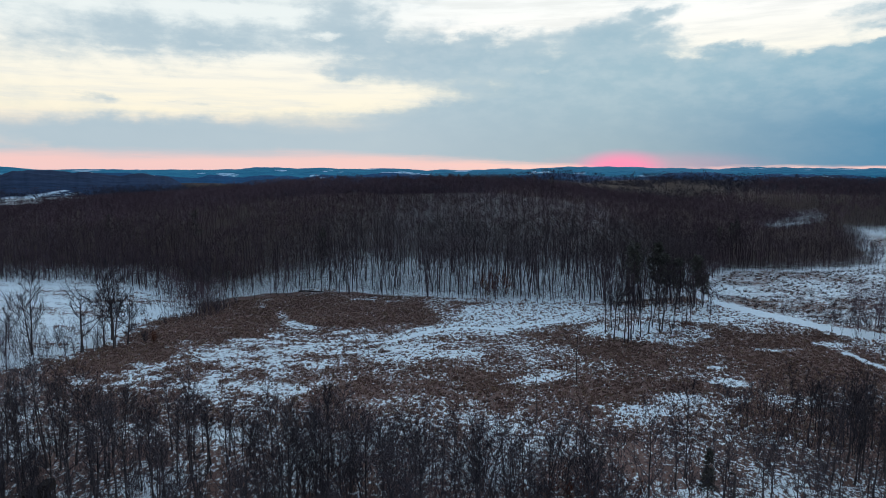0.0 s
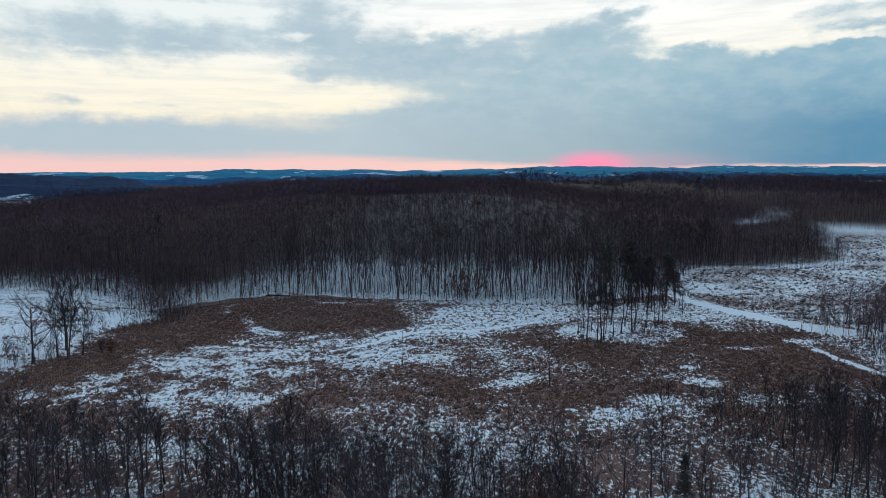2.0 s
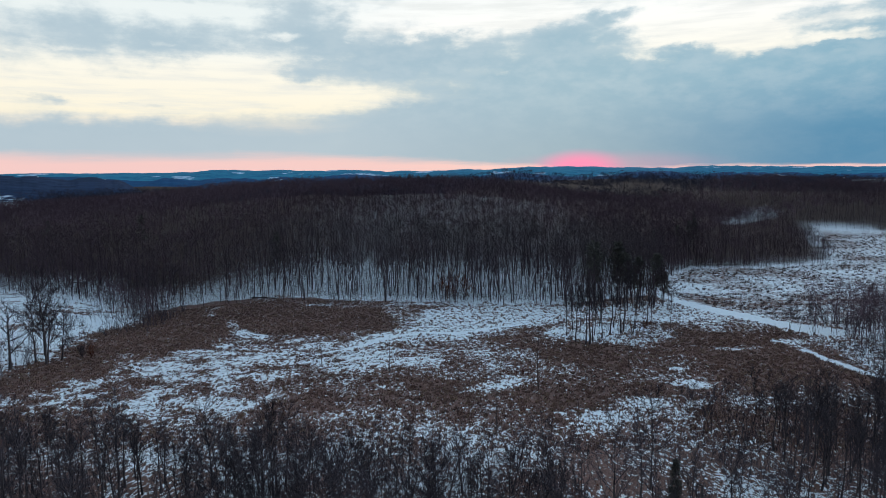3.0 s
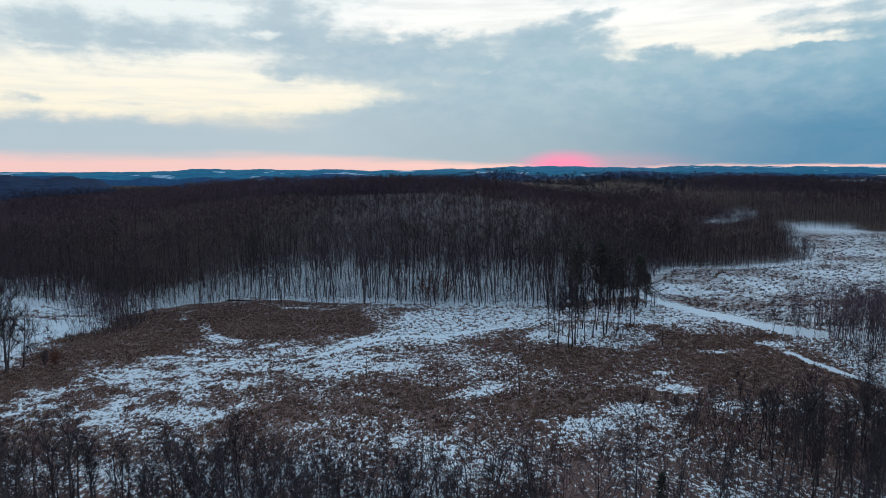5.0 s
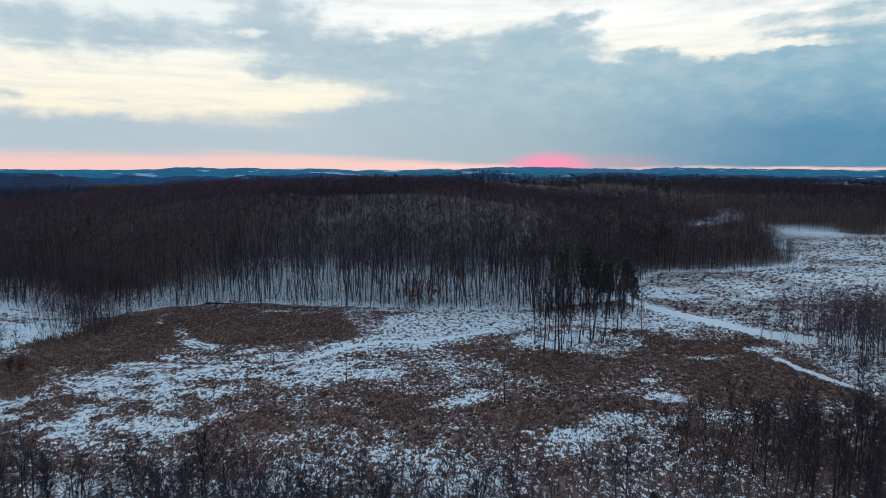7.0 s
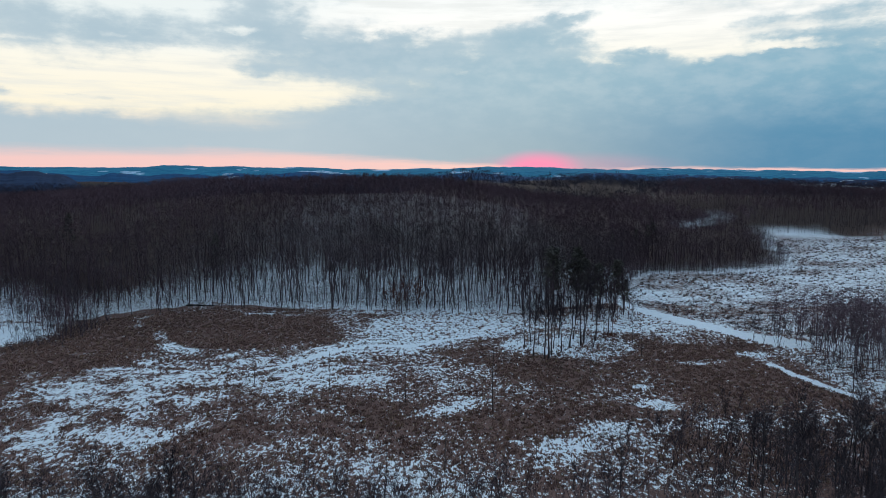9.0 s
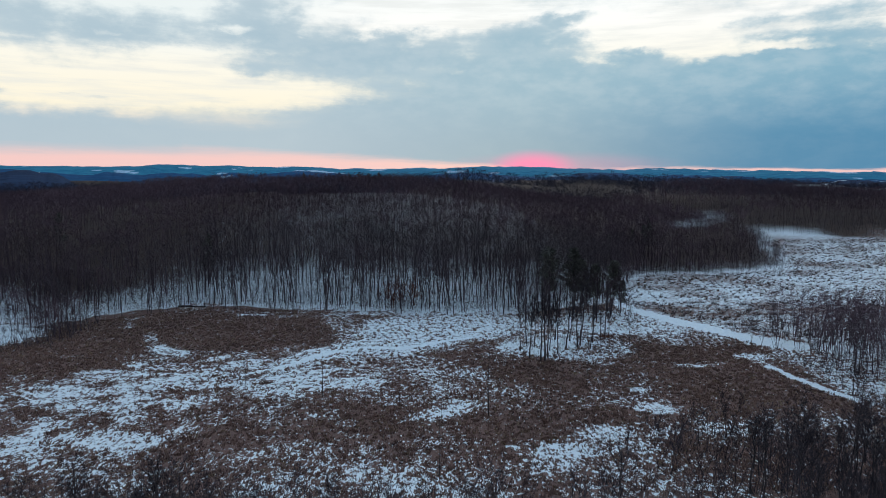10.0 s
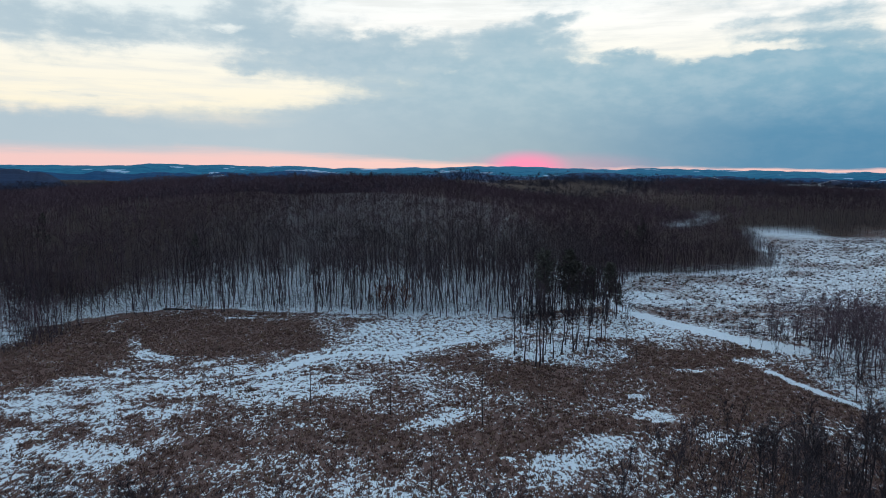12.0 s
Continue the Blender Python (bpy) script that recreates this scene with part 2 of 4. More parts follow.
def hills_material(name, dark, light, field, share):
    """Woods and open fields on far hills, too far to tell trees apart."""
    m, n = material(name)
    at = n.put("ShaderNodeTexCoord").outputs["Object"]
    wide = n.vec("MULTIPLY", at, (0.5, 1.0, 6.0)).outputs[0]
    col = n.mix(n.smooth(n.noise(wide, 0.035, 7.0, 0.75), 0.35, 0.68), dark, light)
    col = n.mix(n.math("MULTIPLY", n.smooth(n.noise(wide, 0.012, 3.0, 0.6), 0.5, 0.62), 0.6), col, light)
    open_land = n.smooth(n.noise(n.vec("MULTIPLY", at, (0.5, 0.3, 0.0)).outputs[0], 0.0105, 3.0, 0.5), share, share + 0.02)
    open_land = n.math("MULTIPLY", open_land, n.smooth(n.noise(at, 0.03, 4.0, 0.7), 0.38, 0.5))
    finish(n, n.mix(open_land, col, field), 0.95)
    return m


# distance haze is painted into these colours, bluer and paler range by range
HILL_NEAR = hills_material("near_hazed_hills", (0.010, 0.024, 0.056), (0.026, 0.052, 0.110), (0.55, 0.66, 0.78), 0.66)
HILL_MID = hills_material("middle_hazed_hills", (0.005, 0.050, 0.135), (0.014, 0.098, 0.215), (0.45, 0.62, 0.78), 0.66)
HILL_FAR = hills_material("far_hazed_hills", (0.014, 0.150, 0.265), (0.050, 0.265, 0.385), (0.46, 0.62, 0.76), 0.60)


# ---------------------------------------------------------------- tools
def tri_mesh(name, verts, tris, mat, smooth=False):
    verts, tris = np.asarray(verts, np.float32), np.asarray(tris, np.int32)
    me = bpy.data.meshes.new(name)
    me.vertices.add(len(verts))
    me.vertices.foreach_set("co", verts.ravel())
    me.loops.add(tris.size)
    me.loops.foreach_set("vertex_index", tris.ravel())
    me.polygons.add(len(tris))
    me.polygons.foreach_set("loop_start", np.arange(0, tris.size, 3, dtype=np.int32))
    me.polygons.foreach_set("use_smooth", np.full(len(tris), smooth))
    me.update(calc_edges=True)
    me.materials.append(mat)
    return me


def part(name, data, parent, label=""):
    ob = new(name, data)
    ob.parent = parent
    return tagged(ob, label)


def thing(name, label, category, group="", kind=""):
    return tagged(new(name), label, category, group, kind)


def joined(pieces):
    """One pair of vertex and triangle arrays out of several."""
    base, vs, ts = 0, [], []
    for v, t in pieces:
        vs.append(v)
        ts.append(t + base)
        base += len(v)
    return np.concatenate(vs), np.concatenate(ts)


def spread(template, x, y, z, turn, size):
    """Copies of a template joined into one array, each turned about z and scaled."""
    v, t = template
    c, s = np.cos(turn)[:, None], np.sin(turn)[:, None]
    k = size[:, None]
    out = np.stack([(v[None, :, 0] * c - v[None, :, 1] * s) * k + x[:, None],
                    (v[None, :, 0] * s + v[None, :, 1] * c) * k + y[:, None], v[None, :, 2] * k + z[:, None]], 2)
    tri = t[None] + (np.arange(len(x)) * len(v))[:, None, None]
    return out.reshape(-1, 3), tri.reshape(-1, 3)


def tubes(p0, p1, r0, r1, sides):
    p0, p1, r0, r1 = np.asarray(p0, float), np.asarray(p1, float), np.asarray(r0, float), np.asarray(r1, float)
    d = p1 - p0
    d /= np.linalg.norm(d, axis=1)[:, None] + 1e-9
    ref = np.where(np.abs(d[:, 2:3]) > 0.9, np.array([[1.0, 0, 0]]), np.array([[0, 0, 1.0]]))
    u = np.cross(d, ref)
    u /= np.linalg.norm(u, axis=1)[:, None]
    w = np.cross(d, u)
    a = np.arange(sides) * 2 * math.pi / sides
    ring = u[:, None] * np.cos(a)[None, :, None] + w[:, None] * np.sin(a)[None, :, None]
    v = np.concatenate([p0[:, None] + ring * r0[:, None, None], p1[:, None] + ring * r1[:, None, None]], 1)
    i, j = np.arange(sides), (np.arange(sides) + 1) % sides
    t = np.concatenate([np.stack([i, j, j + sides], 1), np.stack([i, j + sides, i + sides], 1)])
    t = t[None] + (np.arange(len(p0)) * 2 * sides)[:, None, None]
    return v.reshape(-1, 3), t.reshape(-1, 3)


def spikes(p0, p1, r, sides=3):
    """Thin twigs that run out to a point; sides=1 gives a sliver each."""
    p0, p1, r = np.asarray(p0, float), np.asarray(p1, float), np.asarray(r, float)
    d = p1 - p0
    ref = np.random.normal(size=d.shape)
    u = np.cross(d, ref)
    u /= np.linalg.norm(u, axis=1)[:, None] + 1e-9
    if sides == 1:
        v = np.stack([p0 - u * r[:, None], p0 + u * r[:, None], p1], 1)
        t = np.arange(3)[None, None] + (np.arange(len(p0)) * 3)[:, None, None]
        return v.reshape(-1, 3), t.reshape(-1, 3)
    w = np.cross(d, u)
    w /= np.linalg.norm(w, axis=1)[:, None] + 1e-9
    a = np.arange(3) * 2.0944
    ring = u[:, None] * np.cos(a)[None, :, None] + w[:, None] * np.sin(a)[None, :, None]
    v = np.concatenate([p0[:, None] + ring * r[:, None, None], p1[:, None]], 1)
    t = np.array([[0, 1, 3], [1, 2, 3], [2, 0, 3]])[None] + (np.arange(len(p0)) * 4)[:, None, None]
    return v.reshape(-1, 3), t.reshape(-1, 3)


def value_noise(x, y, cell, seed=0):
    x, y = np.asarray(x, float) / cell, np.asarray(y, float) / cell
    i, j = np.floor(x), np.floor(y)
    fx, fy = x - i, y - j
    fx, fy = fx * fx * (3 - 2 * fx), fy * fy * (3 - 2 * fy)

    def h(a, b):
        q = np.sin(a * 127.1 + b * 311.7 + seed * 74.7) * 43758.5453
        return q - np.floor(q)

    return (h(i, j) * (1 - fx) + h(i + 1, j) * fx) * (1 - fy) + (h(i, j + 1) * (1 - fx) + h(i + 1, j + 1) * fx) * fy


def step(x, lo, hi):
    q = np.clip((np.asarray(x, float) - lo) / (hi - lo), 0, 1)
    return q * q * (3 - 2 * q)


# ---------------------------------------------------------------- the lie of the land
FOOT_X = [-900, -420, -215, -170, -136, -120, -104, -95, -72, -32, 2, 37, 71, 86, 104, 137, 178, 203, 225, 240, 255, 330, 440, 900]
FOOT_Y = [310, 266, 226, 226, 217, 208, 206, 216, 232, 228, 223, 221, 238, 270, 297, 301, 317, 352, 410, 440, 462, 470, 484, 760]


def foot(x):
    """Where the wooded hill begins, along y."""
    return np.interp(x, FOOT_X, FOOT_Y)


def knoll(x, y):
    """1 on the snowy rise west of the marsh, 0 off it."""
    edge = np.interp(y, [100, 131, 143, 157, 178, 186, 197, 215, 236], [-122, -117, -109, -101, -112, -106, -100, -106, -130])
    return step(edge - x + 2.0 * (value_noise(x, y, 9, 3) - 0.5), -1.5, 6.0) * step(y, 98, 120)


def land(x, y):
    """Height of the ground."""
    x, y = np.asarray(x, float), np.asarray(y, float)
    wide = np.where(x < -35, 255.0, 165.0)
    rise = np.sin(np.clip((y - foot(x)) / 300, 0, 1) * math.pi / 2)
    hill = 28 * np.exp(-((x + 35) / wide) ** 2) * rise * np.where(y > 560, np.exp(-((y - 560) / 260) ** 2), 1)
    z = hill
    z = z + 26 * np.exp(-((x - 48) / 95) ** 2 - ((y - 920) / 150) ** 2)
    z = z + 22 * np.exp(-((x - 200) / 130) ** 2 - ((y - 960) / 120) ** 2)
    z = z + 17 * np.exp(-((x - 330) / 240) ** 2 - ((y - 1320) / 190) ** 2) + 5 * np.exp(-((x - 700) / 300) ** 2 - ((y - 1250) / 160) ** 2)
    z = z + (7 * step(y - foot(x), 0, 20) + 5 * step(y - foot(x), 20, 110)) * step(x, 225, 260)
    z = z + 10 * np.exp(-((x - 880) / 95) ** 2 - ((y - 1390) / 85) ** 2)
    z = z + 14 * np.exp(-((x + 900) / 330) ** 2 - ((y - 1700) / 260) ** 2)
    z = z + 12 * np.exp(-((x - 300) / 110) ** 2 - ((y - 680) / 90) ** 2)
    z = z + 3.5 * knoll(x, y) * step(-x, 100, 160) + 0.6 * knoll(x, y)
    isl = np.hypot((x - 43) / 19, (y - 183) / 13)
    z = z + 0.7 * step(1.1 - isl, 0, 0.5)
    z = z + 2.2 * step(118 - y, 0, 45) * step(500 - np.abs(x), 0, 100) + 2.0 * step(x - 92 - 0.0 * y, 0, 14) * step(205 - y, 0, 25)
    wild = step(y - foot(x), 0, 40)
    return z + (value_noise(x, y, 22, 1) - 0.5) * (0.35 + 1.4 * wild) + (value_noise(x, y, 90, 2) - 0.5) * 5 * wild * step(y, 300, 700)


# patches of the marsh where snow lies open: x, y, half width, half depth, turn in degrees, how much it bares
SNOW = [(4, 152, 26, 15, 0, 0.2), (-72.8, 163.8, 5, 1.6, 5, 0.8), (-67.5, 170, 3, 2.5, 40, 0.7), (-14, 180, 15, 5, 36, 0.7), (-39, 172, 5, 2, 10, 0.9), (-47.5, 176, 4, 2, 20, 0.6),
        (2, 188, 26, 9, 26, 0.30),
        (12, 207, 34, 17, 8, 0.46), (49, 137, 6.0, 3.2, 15, 1.0), (22, 111, 7, 3, 5, 0.6), (-48, 124, 5, 4, 25, 0.7),
        (-12, 153, 6.5, 2.6, 12, 0.9), (7, 136, 7, 3.4, 30, 0.55), (30, 118, 7, 4, 10, 0.6)]
SNOW_MORE = [(78, 208, 28, 22, -20, 0.5), (-52, 222, 6, 1.6, 0, 0.8), (67.5, 168, 4, 1.6, 0, 0.7), (48.7, 147, 2.2, 1.4, 0, 0.8),
             (8, 116, 55, 10, -4, 0.10), (36, 125, 5, 3, 10, 0.6), (47, 123.5, 5, 2.6, 20, 0.5),
             (10, 226, 36, 3.0, 3, 0.3), (89, 172, 5, 5, 0, 0.7), (56, 206, 26, 13, 0, 0.4), (82, 241, 16, 13, 0, 1.0)]
# where the sedge stands thickest: x, y, half width, half depth, how much more
DENSE = [(-76, 200, 40, 22, 0.34), (-44, 198, 26, 15, 0.28), (-84, 174, 18, 14, 0.3), (-96, 150, 12, 14, 0.3), (46, 160, 38, 12, 0.13), (72, 150, 17, 15, 0.24), (64, 176, 24, 6, 0.3), (-30, 140, 26, 8, 0.14), (22, 129, 22, 6, 0.12), (-100, 172, 10, 14, 0.3)]
# drifts with clean edges: the frozen ditch, the strip of the causeway, the trodden line through the sedge
DITCH = [(71.6, 236), (78.5, 220), (86.5, 206), (94.5, 190), (101, 176)]
CAUSEWAY = [(87.2, 164), (88, 156.6), (89.4, 152), (90.6, 147), (92.5, 142)]
# the strip that parts the two meadows, and the edges of the snowy belt across the marsh
PARTING = [(-88, 217), (-80, 203), (-75, 201), (-67, 188), (-60, 181), (-56, 174)]
BELT_X = [-104, -95, -88, -80, -70, -65, -58, -50, -42, -32, -26, -15, -5]
BELT_TOP = [126, 136, 150, 154, 157, 164, 172, 168, 171, 169, 176, 184, 189]
BELT_LOW_X = [-104, -75, -62, -54, -50, -46, -40, -36, -28, -20, -12, -5]
BELT_LOW = [120, 121, 121, 124, 132, 137, 145, 150, 147, 151, 166, 180]
TRAIL = [(-42, 158), (-27, 168), (-18, 177), (-8, 183), (8, 189), (20, 196)]


def line_gap(x, y, pts):
    best = np.full(np.shape(x), 1e9)
    for (ax, ay), (bx, by) in zip(pts, pts[1:]):
        dx, dy = bx - ax, by - ay
        k = np.clip(((x - ax) * dx + (y - ay) * dy) / (dx * dx + dy * dy), 0, 1)
        best = np.minimum(best, np.hypot(x - ax - k * dx, y - ay - k * dy))
    return best


def sedge(x, y):
    """How thick the dry sedge stands, 0 to 1."""
    x, y = np.asarray(x, float), np.asarray(y, float)
    wx, wy = x + 7 * (value_noise(x, y, 14, 5) - 0.5), y + 7 * (value_noise(x, y, 14, 6) - 0.5)
    c = 0.62 + 0.34 * (value_noise(x, y, 30, 7) - 0.5) + 0.34 * (value_noise(x, y, 8, 8) - 0.5) + 0.26 * (value_noise(x, y, 3.1, 16) - 0.5)
    top, low = np.interp(wx, BELT_X, BELT_TOP), np.interp(wx, BELT_LOW_X, BELT_LOW)
    belt = step(np.minimum(top - wy, wy - low), -3.5, 3.5) * step(-x, 2, 14) * step(x, -110, -98)
    c = c - 0.17 * belt + belt * (0.42 * (value_noise(x, y, 5.0, 18) - 0.5) + 0.5 * (value_noise(x, y * 1.3, 2.3, 19) - 0.5))
    c = c - 0.42 * step(3.2 - line_gap(wx, wy, PARTING), 0, 2.4) * step(value_noise(x, y, 6, 20), 0.25, 0.6)
    for px, py, hw, hd, turn, bare in SNOW + SNOW_MORE:
        ca, sa = math.cos(radians(turn)), math.sin(radians(turn))
        u, v = ((wx - px) * ca + (wy - py) * sa) / hw, (-(wx - px) * sa + (wy - py) * ca) / hd
        c = c - 0.62 * bare * step(1.4 - np.hypot(u, v), 0, 0.95)
    for px, py, hw, hd, more in DENSE:
        c = c + more * step(1.45 - np.hypot((wx - px) / hw, (wy - py) / hd), 0, 1.0)
    c = np.clip(c, 0.34, 0.85)
    far_field = step((wx - 72.6) * 0.863 + (wy - 238) * 0.505, -0.5, 4.0) * step(y, 176, 186)
    c = c * (1 - far_field) + far_field * (0.47 + 0.26 * (value_noise(x, y, 18, 9) - 0.5) + 0.2 * (value_noise(x, y * 3, 45, 11) - 0.5) + 0.3 * (value_noise(x, y * 1.5, 5, 24) - 0.5))
    c = c * (1 - knoll(x, y)) + knoll(x, y) * (0.27 + 0.4 * (value_noise(x, y * 2, 14, 10) - 0.5) + 0.45 * (value_noise(x, y * 3.4, 6, 17) - 0.5))
    isl = np.hypot((x - 43) / 18, (y - 183) / 13)
    c = c - 0.36 * step(1.15 - isl, 0, 0.3)
    front = step(112 - y + 8 * (value_noise(x, y, 12, 12) - 0.5), -6, 8)
    c = c * (1 - front) + front * (0.56 + 0.08 * step(x, -40, -20) * step(-x, -18, -6) + 0.12 * step(x, 42, 60) + 0.5 * (value_noise(x, y, 10, 14) - 0.5))
    c = np.where(y > foot(x) + 5 * (value_noise(x, y, 7, 29) - 0.5) + 1.0 + 4.0 * step(-x, 55, 75), 0.22 + 0.3 * step(9 - (y - foot(x)), 0, 9) * value_noise(x, y, 4, 30), c)
    bank = step(x, 91, 96) * step(200 - y, 0, 10)
    c = c * (1 - bank) + bank * (0.40 + 0.4 * (value_noise(x, y, 9, 15) - 0.5))
    drift = step(np.interp(y, [180, 206, 222, 236], [3.4, 4.0, 3.0, 1.6]) - line_gap(x + 0.12 * (wx - x), y + 0.12 * (wy - y), DITCH), 0, 0.9) + step(1.5 - line_gap(x, y, CAUSEWAY), 0, 0.9)
    c = np.clip(c, 0, 1) - 0.9 * drift
    return np.clip(c - 0.36 * step(1.6 - line_gap(wx, wy, TRAIL), 0, 1.5), 0, 1)


FIELDS = [(-705, 900, 62, 115), (-1000, 1130, 170, 90), (-830, 1060, 110, 50), (-1250, 1650, 240, 110), 
          (865, 1310, 75, 95), (-560, 1500, 120, 90), (975, 1285, 42, 40)]


def woods(x, y):
    """How wooded the land is past the marsh, 0 to 1."""
    w = step(y - foot(x), -2, 8)
    for fx, fy, hw, hd in FIELDS:
        w = w * (1 - step(1.25 - np.hypot((x - fx) / hw, (y - fy) / hd) + 0.5 * (value_noise(x, y, 40, 13) - 0.5), 0, 0.3))
    return w * step(np.asarray(x) + 0 * y, -2600, -2500)


def tall_stems(x):
    """1 along the middle of the hill, where tall clean stems stand in open snow."""
    return step(x, -130, -45) * step(-x, -92, -70)


def open_stand(x, y):
    """Where trees stand so far apart that the snow shows between them."""
    out = 0 * x
    for fx, fy, hw, hd in ((243, 531, 27, 24), (274, 484, 34, 14), (200, 900, 95, 24), (400, 1010, 60, 18)):
        out = np.maximum(out, step(1.2 - np.hypot((x - fx) / hw, (y - fy) / hd), 0, 0.3))
    return out


def axis(lo, hi, fine, outer):
    """Grid lines: close together between lo and hi, further apart towards the outer edge."""
    mid = np.arange(lo, hi, fine)
    grow, d, k = [], fine, 0.0
    while k < outer:
        d = min(d * 1.13, 70)
        k += d
        grow.append(k)
    grow = np.array(grow)
    return np.concatenate([lo - grow[::-1], mid, mid[-1] + grow])


gx, gy = axis(-130, 110, 1.05, 4200), axis(100, 235, 1.05, 4000)
X, Y = np.meshgrid(gx, gy)
W, H = len(gx), len(gy)
i = (np.arange(H - 1)[:, None] * W + np.arange(W - 1)[None]).ravel()
me = tri_mesh("ground", np.stack([X.ravel(), Y.ravel(), land(X, Y).ravel()], 1),
              np.concatenate([np.stack([i, i + 1, i + W + 1], 1), np.stack([i, i + W + 1, i + W], 1)]), GROUND, True)
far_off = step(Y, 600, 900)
# wood: leaf litter, thickened in the woods to paint their canopy shade
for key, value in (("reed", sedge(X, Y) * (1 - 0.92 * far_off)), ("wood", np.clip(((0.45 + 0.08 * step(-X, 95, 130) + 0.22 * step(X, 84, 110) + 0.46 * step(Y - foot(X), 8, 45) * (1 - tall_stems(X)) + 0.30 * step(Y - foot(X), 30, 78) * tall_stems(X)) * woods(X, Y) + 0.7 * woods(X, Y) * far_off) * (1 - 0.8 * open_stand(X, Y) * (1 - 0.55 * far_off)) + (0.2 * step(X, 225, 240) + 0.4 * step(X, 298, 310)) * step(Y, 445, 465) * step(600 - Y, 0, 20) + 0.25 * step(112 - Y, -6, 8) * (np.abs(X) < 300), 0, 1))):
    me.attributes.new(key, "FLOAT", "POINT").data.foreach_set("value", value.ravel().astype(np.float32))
tagged(new("ground", me), "snow-covered marsh, fields and hills with dry brown sedge", "ground", kind="structure")


def crest_line(a, crest, rough, seed, west):
    return west * np.exp(-((a + 0.70) / 0.17) ** 2) + crest * (1 - 0.15 * step(a, 0.08, 0.3)) + rough * ((value_noise(a * 60, a * 0, 5.5, seed) - 0.5) * 1.4 + (value_noise(a * 60, a * 0, 1.9, seed + 1) - 0.5) * 0.7
                            + (value_noise(a * 60, a * 0, 0.5, seed + 2) - 0.5) * 0.22 + (value_noise(a * 60, a * 0, 0.16, seed + 3) - 0.5) * 0.10)


def ridge_height(a, k, crest, rough, seed, west=0.0):
    """Height of a range at bearing a, k of the way up its slope."""
    prof = math.sin(min(k, 1) * math.pi / 2) if k <= 1 else 1 - (k - 1) * 2
    return crest_line(a, crest, rough, seed, west) * prof - 2 + 4 * (value_noise(a * 90, a * 0 + k * 5, 1.0, seed + 5) - 0.5) * min(k, 1 - abs(k - 1))


def ridge(name, radius, depth, crest, rough, mat, seed, label, west=0.0):
    """A range of hills along the rim of the view."""
    a = np.radians(np.linspace(-62, 62, 900))
    rows = []
    for k in np.linspace(0, 1.25, 16):
        r = radius - depth + depth * k
        rows.append(np.stack([np.sin(a) * r, np.cos(a) * r, ridge_height(a, k, crest, rough, seed, west)], 1))
    v = np.concatenate(rows)
    n = len(a)
    q = (np.arange(15)[:, None] * n + np.arange(n - 1)[None]).ravel()
    t = np.concatenate([np.stack([q, q + 1, q + n + 1], 1), np.stack([q, q + n + 1, q + n], 1)])
    tagged(new(name, tri_mesh(name, v, t, mat, True)), label, "hills", kind="structure")


ridge("backdrop_far", 4100, 800, 74, 16, HILL_FAR, 21, "far wooded hills tinted haze-blue along the horizon")
ridge("backdrop_middle", 3200, 700, 44, 26, HILL_MID, 31, "haze-blue wooded hills with small snowy fields")
ridge("backdrop_near", 2050, 800, 20, 22, HILL_NEAR, 43, "dark haze-blue wooded low hills with snowy clearings", 27.0)


# ---------------------------------------------------------------- how trees grow
def unit(v):
    return v / (np.linalg.norm(v) + 1e-9)


